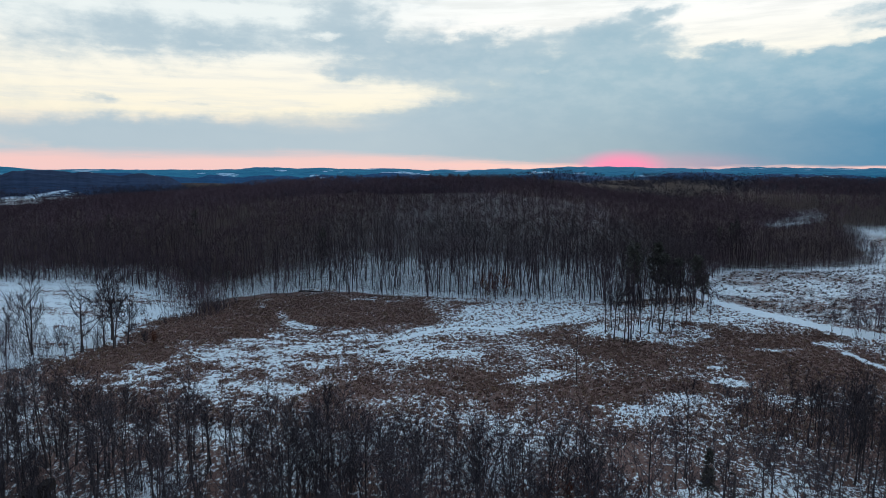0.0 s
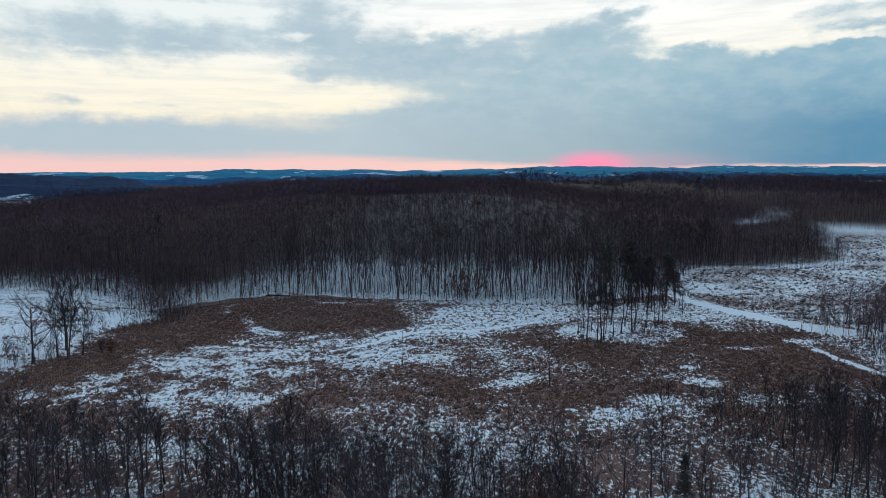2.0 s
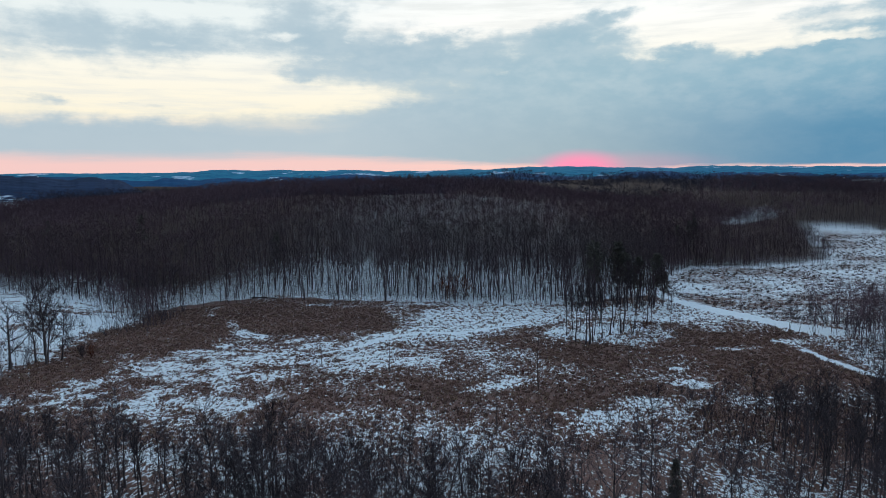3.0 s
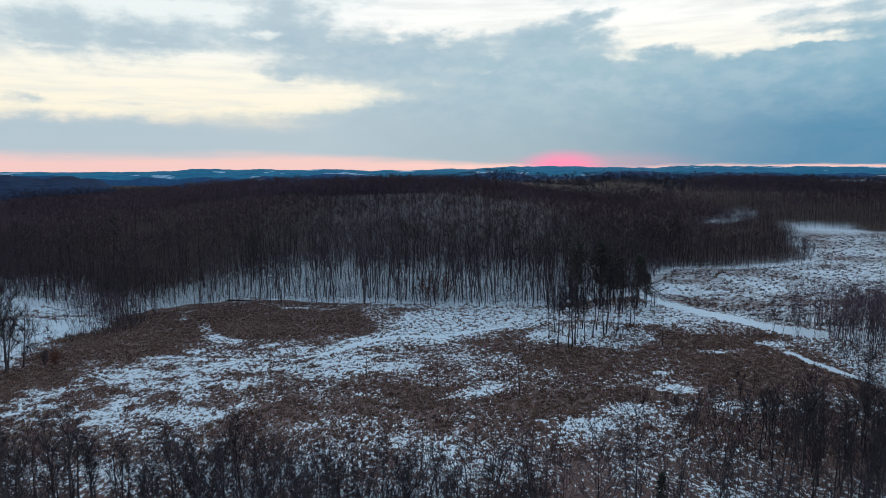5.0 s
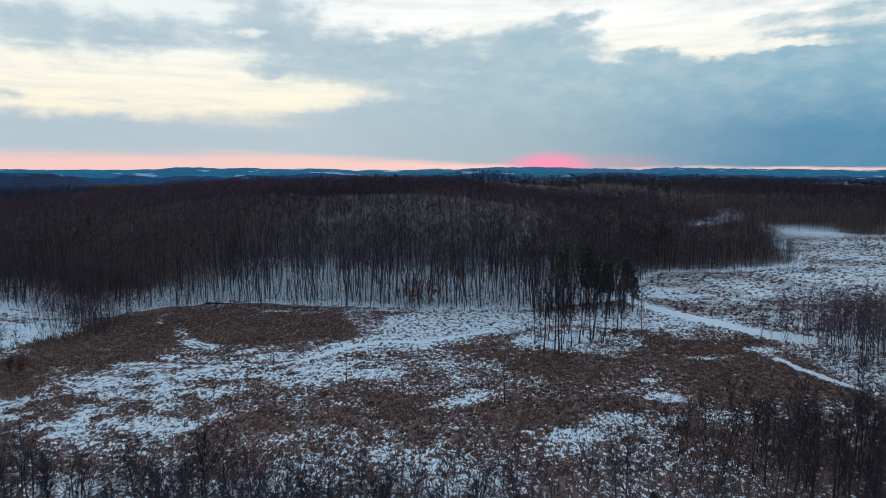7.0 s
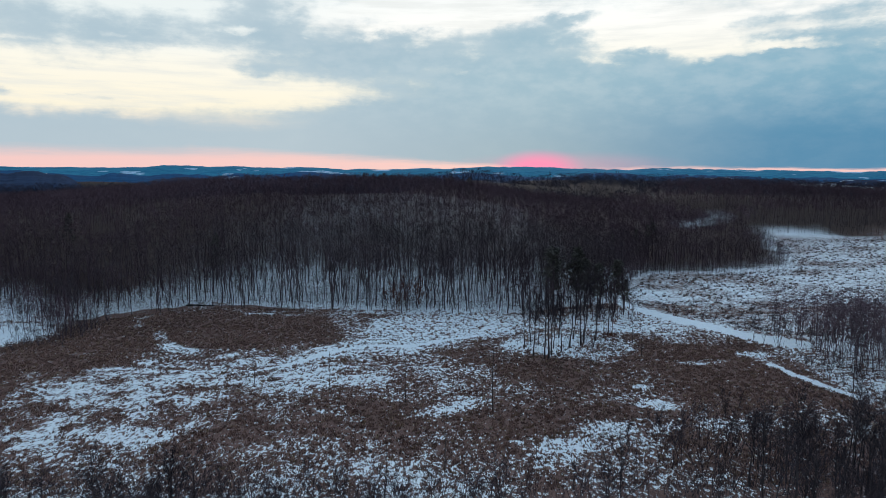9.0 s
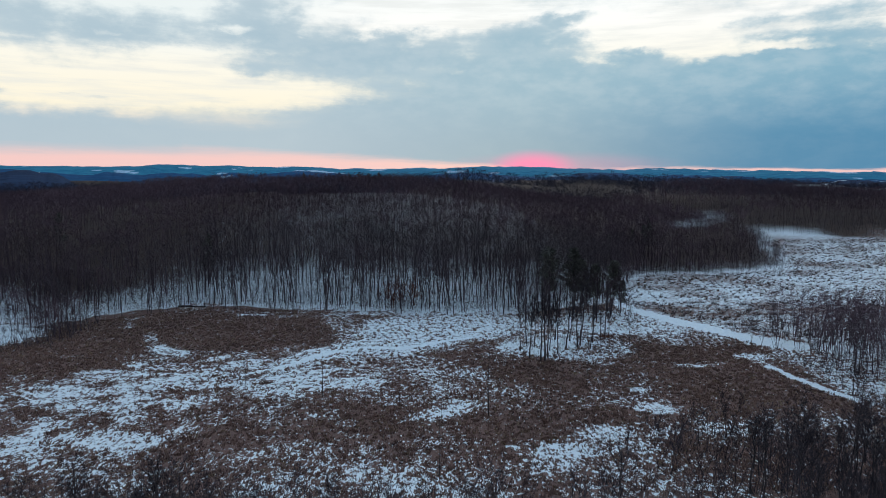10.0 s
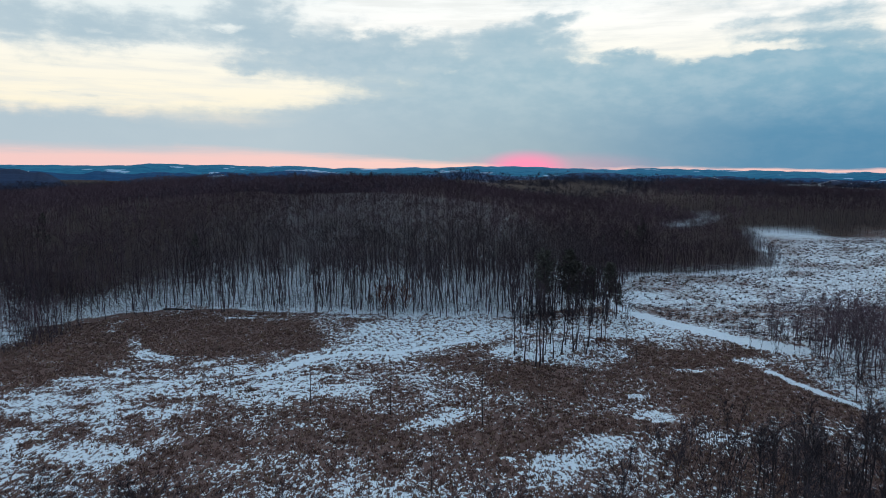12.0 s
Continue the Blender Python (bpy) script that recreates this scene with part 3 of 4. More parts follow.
def grow(rng, h, fork, reach, limbs, subs, twigs, stems=1, lean=0.05, twig=1.0, joints=6, rise=(0.9, 2.0), wave=0.006, thick=0.0095, lift=1.0):
    """Wood of a bare tree in three grades: trunk, boughs and twigs, each as rows of start, end and radii."""
    trunk, boughs, fine = [], [], []
    for s in range(stems):
        p = np.array([rng.normal(0, 0.12 * (stems > 1)), rng.normal(0, 0.12 * (stems > 1)), -0.3])
        tip = np.array([rng.normal(0, lean * h + 0.5 * (stems > 1)), rng.normal(0, lean * h + 0.5 * (stems > 1)), h * rng.uniform(0.86, 1.0)])
        n, r = joints, h * thick * rng.uniform(0.8, 1.2) / math.sqrt(stems)
        pts = [p + (tip - p) * k / n + np.array([rng.normal(0, wave * h), rng.normal(0, wave * h), 0]) * (0 < k < n) for k in range(n + 1)]
        rad = [r * (1 - 0.86 * (k / n) ** 0.9) * (1.35 if k == 0 else 1) for k in range(n + 1)]
        trunk += [(pts[k], pts[k + 1], rad[k], rad[k + 1]) for k in range(n)]
        for q in range(limbs):
            f = fork + (1 - fork) * (q + rng.uniform(0, 1)) / limbs
            k = min(int(f * n), n - 1)
            a0 = pts[k] + (pts[k + 1] - pts[k]) * (f * n - k)
            az = q * 2.4 + rng.uniform(-0.6, 0.6)
            up = rng.uniform(*rise)
            length = reach * (1.15 - 0.75 * (f - fork) / (1 - fork + 1e-6)) * rng.uniform(0.7, 1.25)
            d = unit(np.array([math.cos(az), math.sin(az), up]))
            rr = max(r * 0.45 * (1.1 - f * 0.7), 0.02)
            for m in range(3):
                d = unit(d + np.array([rng.normal(0, 0.16), rng.normal(0, 0.16), 0.16 * lift]))
                a1 = a0 + d * length / 3
                boughs.append((a0, a1, rr * (1 - 0.28 * m), rr * (1 - 0.28 * (m + 1))))
                for _ in range(subs if m else max(subs - 1, 0)):
                    b0 = a0 + (a1 - a0) * rng.uniform(0.1, 1)
                    e = unit(d + rng.normal(0, 0.5, 3) + np.array([0, 0, 0.3 * lift]))
                    b1 = b0 + e * length * rng.uniform(0.22, 0.42)
                    fine.append((b0, b1, max(rr * 0.4, 0.02)))
                    for _ in range(twigs):
                        c0 = b0 + (b1 - b0) * rng.uniform(0.2, 1)
                        g = unit(e + rng.normal(0, 0.5, 3) + np.array([0, 0, 0.25 * lift]))
                        fine.append((c0, c0 + g * length * rng.uniform(0.14, 0.30) * twig, 0.013))
                a0 = a1
    return trunk, boughs, fine


def columns(rows):
    return [np.array([r[k] for r in rows]) for k in range(len(rows[0]))]


def tree_meshes(rng, name, twig_wide=1.0, apart=False, **shape):
    trunk, boughs, fine = grow(rng, **shape)
    t = tri_mesh("trunk", *tubes(*columns(trunk), 6), BARK, True)
    a, b, c = columns(fine)
    stout = c > 0.0131
    limbs = []
    if apart:
        limbs = [tri_mesh("limb", *tubes(*columns(boughs[k:k + 3]), 5), BARK, True) for k in range(0, len(boughs), 3)]
    crown = joined(([] if apart else [tubes(*columns(boughs), 3)]) + [spikes(a[stout], b[stout], c[stout] * 1.25, 1), spikes(a[~stout], b[~stout], c[~stout] * twig_wide * 1.35, 1)])
    return t, tri_mesh("crown", *crown, TWIG), limbs


def tree_template(rng, twig_wide, sides=4, **shape):
    trunk, boughs, fine = grow(rng, **shape)
    a, b, c = columns(fine)
    a0, a1, r0, _ = columns(boughs)
    return joined([tubes(*columns(trunk), sides), spikes(a0, a1, r0 * 1.2, 1), spikes(a, b, c * twig_wide, 1)])


def crown_tree(rng, h, bare, wide, limbs, twigs, width, trunk, joints=2, twig=0.11):
    """A bare tree seen from afar: a bent stem, limbs that fan out into a rounded crown, and a haze of fine twigs."""
    tip = np.array([rng.normal(0, 0.05 * h), rng.normal(0, 0.05 * h), h * 0.82])
    pts = [np.array([0, 0, -0.4])] + [tip * (k / joints) + np.array([rng.normal(0, 0.012 * h), rng.normal(0, 0.012 * h), 0]) * (k < joints) for k in range(1, joints + 1)]
    rad = [trunk * (1 - 0.75 * k / joints) for k in range(joints + 1)]
    stem = [(pts[k], pts[k + 1], rad[k], rad[k + 1]) for k in range(joints)]
    wood, fine = [], []
    for q in range(limbs):
        f = bare + (0.82 - bare) * rng.uniform(0, 1)
        az = q * 2.4 + rng.uniform(-0.5, 0.5)
        a = np.array([np.interp(f * h, [v[2] for v in pts], [v[k] for v in pts]) for k in range(2)] + [f * h])
        out = np.array([math.cos(az), math.sin(az), 0.0])
        reach = wide * math.sqrt(max(1 - ((f - 0.5) / 0.62) ** 2, 0.1)) * rng.uniform(0.7, 1.1)
        mid = a + out * reach * 0.5 + np.array([0, 0, h * rng.uniform(0.05, 0.11)])
        end = a + out * reach + np.array([0, 0, h * rng.uniform(0.12, 0.26)])
        end[2] = min(end[2], h * (1 - 0.16 * (reach / wide) ** 2))
        wood += [(a, mid, trunk * 0.42), (mid, end, trunk * 0.3)]
        for _ in range(twigs):
            g = rng.uniform(0.25, 1.05)
            b = (a + (mid - a) * g * 2 if g < 0.5 else mid + (end - mid) * (g * 2 - 1)) + rng.normal(0, 0.12 * wide, 3)
            d = unit(out * 0.8 + np.array([0, 0, 0.45]) + rng.normal(0, 0.7, 3))
            fine.append((b, b + d * h * twig * rng.uniform(0.6, 1.3), width))
    a, b, c = columns(wood)
    e, f, g = columns(fine)
    return joined([tubes(*columns(stem), 3), spikes(a, b, c, 1), spikes(e, f, g, 1)])


def place(ob, x, y, turn, size=1.0, tilt=0.0, sink=0.1):
    return Matrix.Translation((x, y, float(land(x, y)) - sink)) @ Euler((radians(tilt), 0, turn)).to_matrix().to_4x4() @ Matrix.Diagonal((size, size, size, 1))


def set_out(models, spots, rng):
    """Put a first tree of each model, then copies of it, on the given spots: x, y, height."""
    used = set()
    for x, y, h in spots:
        k = int(rng.integers(len(models)))
        make, height = models[k]
        m = place(None, x, y, rng.uniform(0, 6.28), h / height, rng.normal(0, 1.2))
        if k in used:
            copy_thing(make, m)
        else:
            make.matrix_basis = m
            used.add(k)
    for k, (make, _) in enumerate(models):
        if k not in used:
            for o in (*make.children, make):
                bpy.data.objects.remove(o)


def scatter(rng, n, lo, hi, gap, inside):
    """Random spots in a box, no two closer than gap."""
    spots, tries = [], 0
    while len(spots) < n and tries < n * 60:
        tries += 1
        x, y = rng.uniform(lo[0], hi[0]), rng.uniform(lo[1], hi[1])
        if inside(x, y) and all((x - a) ** 2 + (y - b) ** 2 > gap * gap for a, b in spots):
            spots.append((x, y))
    return spots


# ---------------------------------------------------------------- the wooded hill across the marsh
rng = np.random.default_rng(5)


def stature(x, y):
    """Trees stay low on the eastern flank of the hill."""
    return 1 - 0.45 * step(x, 110, 185) * (1 - step(y - foot(x), 35, 120)) * step(470 - y, 0, 30)


def stand(name, label, templates, xs, ys, low, high, mat, heights):
    pieces, pick = [], rng.integers(len(templates), size=len(xs))
    for k, tpl in enumerate(templates):
        x, y = xs[pick == k], ys[pick == k]
        if len(x):
            pieces.append(spread(tpl, x, y, land(x, y), rng.uniform(0, 6.28, len(x)), rng.uniform(low, high, len(x)) * stature(x, y) / heights))
    return tagged(new(name, tri_mesh(name, *joined(pieces), mat)), label, "trees", kind="stuff")


def jittered(x0, x1, y0, y1, cell):
    X, Y = np.meshgrid(np.arange(x0, x1, cell), np.arange(y0, y1, cell))
    x, y = X.ravel() + rng.uniform(-0.6, 0.6, X.size) * cell, Y.ravel() + rng.uniform(-0.6, 0.6, X.size) * cell
    return x, y


def seen_from_marsh(x, y):
    return (np.abs(np.arctan2(x, y + 10)) < radians(41)) & (x < 0.80 * (y + 40))


edge_trees = [crown_tree(rng, 18, rng.uniform(0.22, 0.5), rng.uniform(2.8, 4.2), 8, 13, 0.034, rng.uniform(0.11, 0.22), 3) for _ in range(12)]
stem_trees = [crown_tree(rng, 20, rng.uniform(0.3, 0.62), rng.uniform(2.6, 3.9), 8, 12, 0.032, rng.uniform(0.11, 0.24), 4) for _ in range(12)]
slope_trees = [crown_tree(rng, 18, rng.uniform(0.36, 0.55), rng.uniform(3.4, 4.6), 8, 11, 0.056, 0.10) for _ in range(10)]
far_trees = [crown_tree(rng, 17, 0.3, 5.0, 6, 6, 0.24, 0.14, 1, 0.13) for _ in range(6)]

x, y = jittered(-260, 232, 205, 480, 3.2)
d = y - foot(x)
keep = seen_from_marsh(x, y) & (d > -0.5) & (d < 48) & (woods(x, y) > 0.3) & (rng.random(len(x)) < (0.35 + 0.95 * value_noise(x, y, 8, 27)) * (1 - 0.78 * tall_stems(x)))
stand("hill_edge_woods", "bare grey-brown trees standing close on a snowy slope", edge_trees, x[keep], y[keep], 9, 20, EDGE_TWIG, 18)
x, y = jittered(-240, 225, 195, 420, 2.5)
d = y - foot(x)
keep = seen_from_marsh(x, y) & (d > -1.5) & (d < 8) & (rng.random(len(x)) < 0.6 - 0.2 * tall_stems(x))
stand("hill_foot_saplings", "young bare trees crowding the foot of the wooded hill", edge_trees, x[keep], y[keep], 4, 12, EDGE_TWIG, 18)
x, y = jittered(-130, 92, 205, 320, 3.0)
d = y - foot(x)
keep = (d > -0.5) & (d < 72) & (rng.random(len(x)) < (0.18 + 0.86 * value_noise(x, y, 7, 28)) * tall_stems(x))
stand("hill_stems", "tall straight bare trees with snow showing between the trunks", stem_trees, x[keep], y[keep], 13, 22, STEM_BARK, 20)
x, y = jittered(-420, 520, 240, 700, 6.3)
d = y - foot(x)
keep = seen_from_marsh(x, y) & ((d >= 42 + 20 * tall_stems(x)) | ((x > 228) & (d > 26))) & (woods(x, y) > 0.5) & (y < np.where(np.abs(x + 30) < 230, 620, 690)) & (rng.random(len(x)) > 0.85 * open_stand(x, y))
stand("hill_woods", "dense bare woods covering the hill", slope_trees, x[keep], y[keep], 14, 20, FAR_TWIG, 18)
x, y = jittered(205, 285, 495, 575, 5.0)
keep = (open_stand(x, y) > 0.2) & (rng.random(len(x)) < 0.6)
stand("clearing_stems", "slender bare trees standing apart in a snowy clearing", stem_trees, x[keep], y[keep], 9, 14, STEM_BARK, 20)
x, y = jittered(-900, 1000, 560, 1330, 13.6)
keep = seen_from_marsh(x, y) & (y >= 690) & (woods(x, y) > 0.5) & (rng.random(len(x)) > 0.5 * open_stand(x, y))
x2, y2 = jittered(258, 440, 368, 456, 4.2)
keep2 = (x2 > 263 + 6 * (value_noise(x2, y2, 20, 23) - 0.5)) & (y2 > 388 + 0.12 * (x2 - 262)) & (y2 < 416 + 0.1 * (x2 - 262)) & (x2 < 0.80 * (y2 + 40)) & (rng.random(len(x2)) < 0.85)
stand("field_copse", "copse of bare trees at the edge of the snowy field", slope_trees, x2[keep2], y2[keep2], 5, 9, EDGE_TWIG, 18)
x2, y2 = jittered(228, 440, 430, 560, 4.2)
d2 = y2 - foot(x2)
keep2 = (d2 > 1) & (d2 < 24) & (rng.random(len(x2)) < np.where(x2 < 305, 0.85, 0.95))
stand("bay_woods", "bare trees standing wide apart on the snowy slope above the field", stem_trees + edge_trees[:4], x2[keep2], y2[keep2], 8, 13, STEM_BARK, 20)
x2, y2 = jittered(86, 234, 285, 460, 3.2)
d2 = y2 - foot(x2)
keep2 = (d2 > -1) & (d2 < 13) & (rng.random(len(x2)) < 0.8)
x3, y3 = jittered(-240, 84, 210, 270, 5.0)
d3 = y3 - foot(x3)
keep3 = (d3 > 4) & (d3 < 34) & (rng.random(len(x3)) < 0.6 - 0.45 * tall_stems(x3))
stand("hill_understory", "low bare trees and brush under the edge of the hill woods", slope_trees, np.append(x2[keep2], x3[keep3]), np.append(y2[keep2], y3[keep3]), 4, 8.5, EDGE_TWIG, 18)
# the tongue of woods that reaches round the snowy rise
x2, y2 = jittered(-150, -94, 188, 236, 2.6)
k2 = np.interp(x2, [-150, -135, -124, -110, -102, -96], [236, 225, 213, 200, 190, 190])
keep2 = (y2 > k2) & (y2 < k2 + 17) & (y2 < foot(x2) + 4)
stand("rise_woods", "tight bare trees and brush at the tip of the snowy rise", edge_trees, x2[keep2], y2[keep2], 5, 13, EDGE_TWIG, 18)
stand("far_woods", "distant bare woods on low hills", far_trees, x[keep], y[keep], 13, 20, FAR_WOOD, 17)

# ---------------------------------------------------------------- woods on the near side
def bare_tree(label, group, kind="bare_tree", **shape):
    ob = thing(kind, label, "tree", group)
    t, c, limbs = tree_meshes(rng, "bare_tree", **shape)
    part("trunk", t, ob)
    part("crown", c, ob)
    for limb in limbs:
        part("limb", limb, ob)
    return ob, shape["h"]


FRONT = "woods on the near side of the marsh"
tall = [bare_tree("tall bare deciduous tree with forked limbs standing in snow", FRONT, twig_wide=1.0, h=17, fork=rng.uniform(0.3, 0.5),
                  reach=rng.uniform(3.6, 5.2), limbs=13, subs=4, twigs=5, twig=1.7, thick=0.0115, rise=(0.6, 1.7), lift=0.7) for _ in range(8)]
low = [bare_tree("low spreading bare tree with a rounded twiggy crown in snow", FRONT, "spreading_tree", twig_wide=1.0, h=12, fork=rng.uniform(0.22, 0.36),
                 reach=rng.uniform(3.2, 4.4), limbs=12, subs=4, twigs=5, twig=1.6, thick=0.012, rise=(0.5, 1.4), lift=0.6, lean=0.08) for _ in range(6)]
slim = [bare_tree("slender bare young tree growing out of the snow", FRONT, "young_tree", twig_wide=1.0, h=11, fork=rng.uniform(0.25, 0.45),
                  reach=rng.uniform(2.0, 3.0), limbs=10, subs=3, twigs=5, twig=1.8) for _ in range(5)]
multi = [bare_tree("many-stemmed bare tree spreading from the snowy ground", FRONT, "multi_stem_tree", twig_wide=1.0, h=12, fork=0.35, reach=3.0,
                   limbs=7, subs=3, twigs=6, stems=3, lean=0.12, twig=1.8) for _ in range(3)]


def spots(n, lo, hi, gap, low, high, inside=lambda x, y: True):
    return [(x, y, rng.uniform(low, high)) for x, y in scatter(rng, n, lo, hi, gap, inside)]


west = [(x, y, h * float(np.interp(x, [-72, -45], [1.0, 0.84]))) for x, y, h in
        spots(142, (-102, 56), (-24, 94), 2.3, 14.5, 18.5, lambda x, y: y < 94 - 0.12 * max(0, x + 60) and abs(x) < 0.95 * y + 8)]
middle = spots(82, (-30, 62), (13, 90), 2.1, 9.5, 13.0) + spots(16, (13, 66), (42, 90), 4.0, 9, 13.5)
east = spots(78, (44, 74), (82, 116), 2.1, 11.5, 16.5, lambda x, y: x > 45 + 0.25 * (y - 84) and x < 0.78 * y)
set_out(tall, west + east, rng)
set_out(low, middle, rng)
set_out(slim, spots(30, (-100, 60), (-24, 96), 3.0, 7, 12) + spots(32, (-28, 64), (15, 100), 2.6, 5.5, 9) + spots(14, (15, 66), (44, 100), 3.4, 5, 8.5)
        + spots(18, (38, 80), (76, 124), 2.6, 7, 12) + spots(22, (93, 130), (140, 196), 2.6, 7, 13), rng)
set_out(multi, spots(12, (-90, 66), (-20, 96), 5, 7, 11) + spots(20, (-28, 66), (14, 94), 3.2, 6, 9) + spots(5, (14, 72), (40, 92), 4, 5, 8) + spots(8, (38, 90), (72, 126), 4, 8, 12)
        + spots(8, (94, 132), (130, 190), 4, 7, 12), rng)

# thin saplings and briars between the trunks
brush = [tree_template(rng, 1.6, 3, h=4.0, fork=0.15, reach=1.2, limbs=4, subs=1, twigs=1, stems=2, joints=2, lean=0.12) for _ in range(6)]


def thicket(name, label, areas, low, high):
    xs, ys = [], []
    for n, x0, x1, y0, y1 in areas:
        xs.append(rng.uniform(x0, x1, n))
        ys.append(rng.uniform(y0, y1, n))
    x, y = np.concatenate(xs), np.concatenate(ys)
    keep = (line_gap(x, y, DITCH) > 4) & (line_gap(x, y, CAUSEWAY) > 3)
    stand(name, label, brush, x[keep], y[keep], low, high, TWIG, 4.0)


thicket("undergrowth", "leafless saplings and briars in the snow under the trees",
        [(600, -100, -22, 58, 108), (850, -28, 14, 64, 104), (200, 14, 46, 66, 108), (460, 40, 80, 80, 128), (620, 94, 150, 126, 205)], 1.8, 6.5)
x, y = jittered(97, 175, 118, 204, 2.35)
keep = (y < 192 - 0.1 * (x - 95)) & (x < 0.9 * y) & (x > 100 + 0.15 * np.maximum(0, 150 - y))
stand("bank_woods", "crowded bare trees on the snowy bank", edge_trees[:4] + slope_trees, x[keep], y[keep], 6, 16, EDGE_TWIG, 18)
thicket("hill_foot_brush", "low bare brush along the foot of the wooded hill",
        [(520, -240, 80, 222, 250), (450, 88, 215, 292, 345), (200, -240, -100, 224, 252)], 1.8, 7.0)
thicket("field_brush", "bare brush and saplings along the frozen ditch", [(150, 92, 135, 180, 236), (60, 130, 190, 200, 280)], 1.5, 4.5)
x, y = jittered(-150, -108, 120, 150, 4.2)
keep = (rng.random(len(x)) < 0.65) & (y < 150 - 0.35 * (x + 108) - 12) & (np.abs(x) < 0.95 * y)
stand("rise_saplings", "young bare trees at the lower edge of the snowy rise", edge_trees, x[keep], y[keep], 4, 10, EDGE_TWIG, 18)
thicket("knoll_brush", "bare saplings along the edge of the snowy rise", [(700, -160, -106, 122, 158), (90, -125, -104, 160, 215), (170, -106, -93, 184, 212)], 1.5, 6.5)


# ---------------------------------------------------------------- the snowy rise
KNOLL = "trees on the edge of the snowy rise"
oak, oak_h = bare_tree("spreading bare oak with a forked trunk in snow", KNOLL, apart=True, twig_wide=2.0, h=16, fork=0.24, reach=7.4, limbs=11, subs=4, twigs=4, lean=0.05, twig=1.3, thick=0.023, rise=(0.25, 1.0))
oak.matrix_basis = place(None, -108.5, 147.5, 0.4)
clumped = [bare_tree("bare tree in a tight clump beside the marsh", KNOLL, twig_wide=1.3, thick=0.012, rise=(0.6, 1.4), h=12, fork=0.25, reach=3.6, limbs=13, subs=4, twigs=5, twig=1.8) for _ in range(3)]
set_out(clumped, [(-106, 153, 17), (-104.5, 155, 16.5), (-103, 152.5, 14.5), (-107, 158, 16), (-101.5, 156, 11), (-117, 141, 15), (-119.5, 143.5, 11),
                  (-122, 138, 9.5), (-127, 136, 8), (-114, 146, 7), (-112, 198, 6.5), (-107, 202, 7), (-116, 193, 5), (-109, 208, 9), (-105, 210, 10), (-103, 213, 9),
                  (-111, 213, 10), (-108, 216, 11)], rng)

# ---------------------------------------------------------------- the islet in the marsh
ISLET = "trees on the islet in the marsh"
poles = [bare_tree("tall slender bare tree on the snowy islet", ISLET, twig_wide=1.8, h=19, fork=rng.uniform(0.34, 0.5), reach=3.3, limbs=13, subs=4, twigs=5, lean=0.025, twig=1.8, thick=0.0115) for _ in range(4)]
set_out(poles, [(30.5, 172.7, 17), (32.9, 170, 20), (33.8, 169.6, 21), (35.1, 172.5, 19.5), (38, 174.4, 14), (41, 178.1, 18), (44.4, 179.6, 18), (45.7, 182, 17), (54.3, 189, 18),
                (31.5, 183.1, 15), (43.8, 185.9, 16), (29, 178, 12), (36.5, 177, 13), (49.5, 184, 14), (47, 187, 13), (33, 180, 11), (56, 191, 12), (40, 187, 15), (52.5, 186.5, 11)], rng)
forked, f_h = bare_tree("stout bare tree forking into two limbs on the islet", ISLET, apart=True, twig_wide=1.0, h=15, fork=0.42, reach=4.4, limbs=7, subs=4, twigs=4)
forked.matrix_basis = place(None, 47.3, 178.0, 2.0)
lone, l_h = bare_tree("lone small bare tree at the rim of the marsh", ISLET, apart=True, twig_wide=1.4, h=11.5, fork=0.35, reach=3.4, limbs=8, subs=3, twigs=4)
lone.matrix_basis = place(None, 59.3, 182.9, 1.0)
thicket("islet_brush", "low twigs and dead stems on the snowy islet", [(130, 27, 58, 171, 193)], 0.8, 3.5)


# ---------------------------------------------------------------- conifers
def needle_sprays(rng, n, lo, hi, radius, top, droop, size):
    """Tufted sprays of needles round a stem: many small slivers on whorled boughs."""
    v, t, wood = [], [], []
    for k in range(n):
        f = rng.uniform(0, 1) ** 0.85
        z = lo + (hi - lo) * f
        az = rng.uniform(0, 6.283)
        length = radius(f) * rng.uniform(0.55, 1.1)
        out = np.array([math.cos(az), math.sin(az), droop + rng.normal(0, 0.08)])
        p0 = np.array([0, 0, z])
        wood.append((p0, p0 + out * length, 0.05, 0.015))
        m = 16
        at = p0 + out * (length * rng.uniform(0.25, 1.0, m))[:, None] + rng.normal(0, 0.12, (m, 3))
        end = at + rng.normal(0, size, (m, 3)) + out * size
        v.append(at)
        t.append(end)
    a, b = np.concatenate(v), np.concatenate(t)
    return tubes(*columns(wood), 3), spikes(a, b, np.full(len(a), size * 0.34), 1)


def conifer(kind, label, h, lo, radius, droop, n, group):
    ob = thing(kind, label, "conifer", group)
    stem = [(np.array([0, 0, -0.3 + h * k / 5]), np.array([0.04 * math.sin(k * 2), 0.04, -0.3 + h * (k + 1) / 5]), h * 0.013 * (1 - k / 5.4), h * 0.013 * (1 - (k + 1) / 5.4)) for k in range(5)]
    part("trunk", tri_mesh("trunk", *tubes(*columns(stem), 6), BARK, True), ob)
    wood, green = needle_sprays(rng, n, lo, h, radius, h, droop, h * 0.022)
    tagged(part("boughs", tri_mesh("boughs", *wood, BARK), ob), kind="stuff")
    part("needles", tri_mesh("needles", *green, NEEDLES), ob, "dark green needles")
    return ob, h


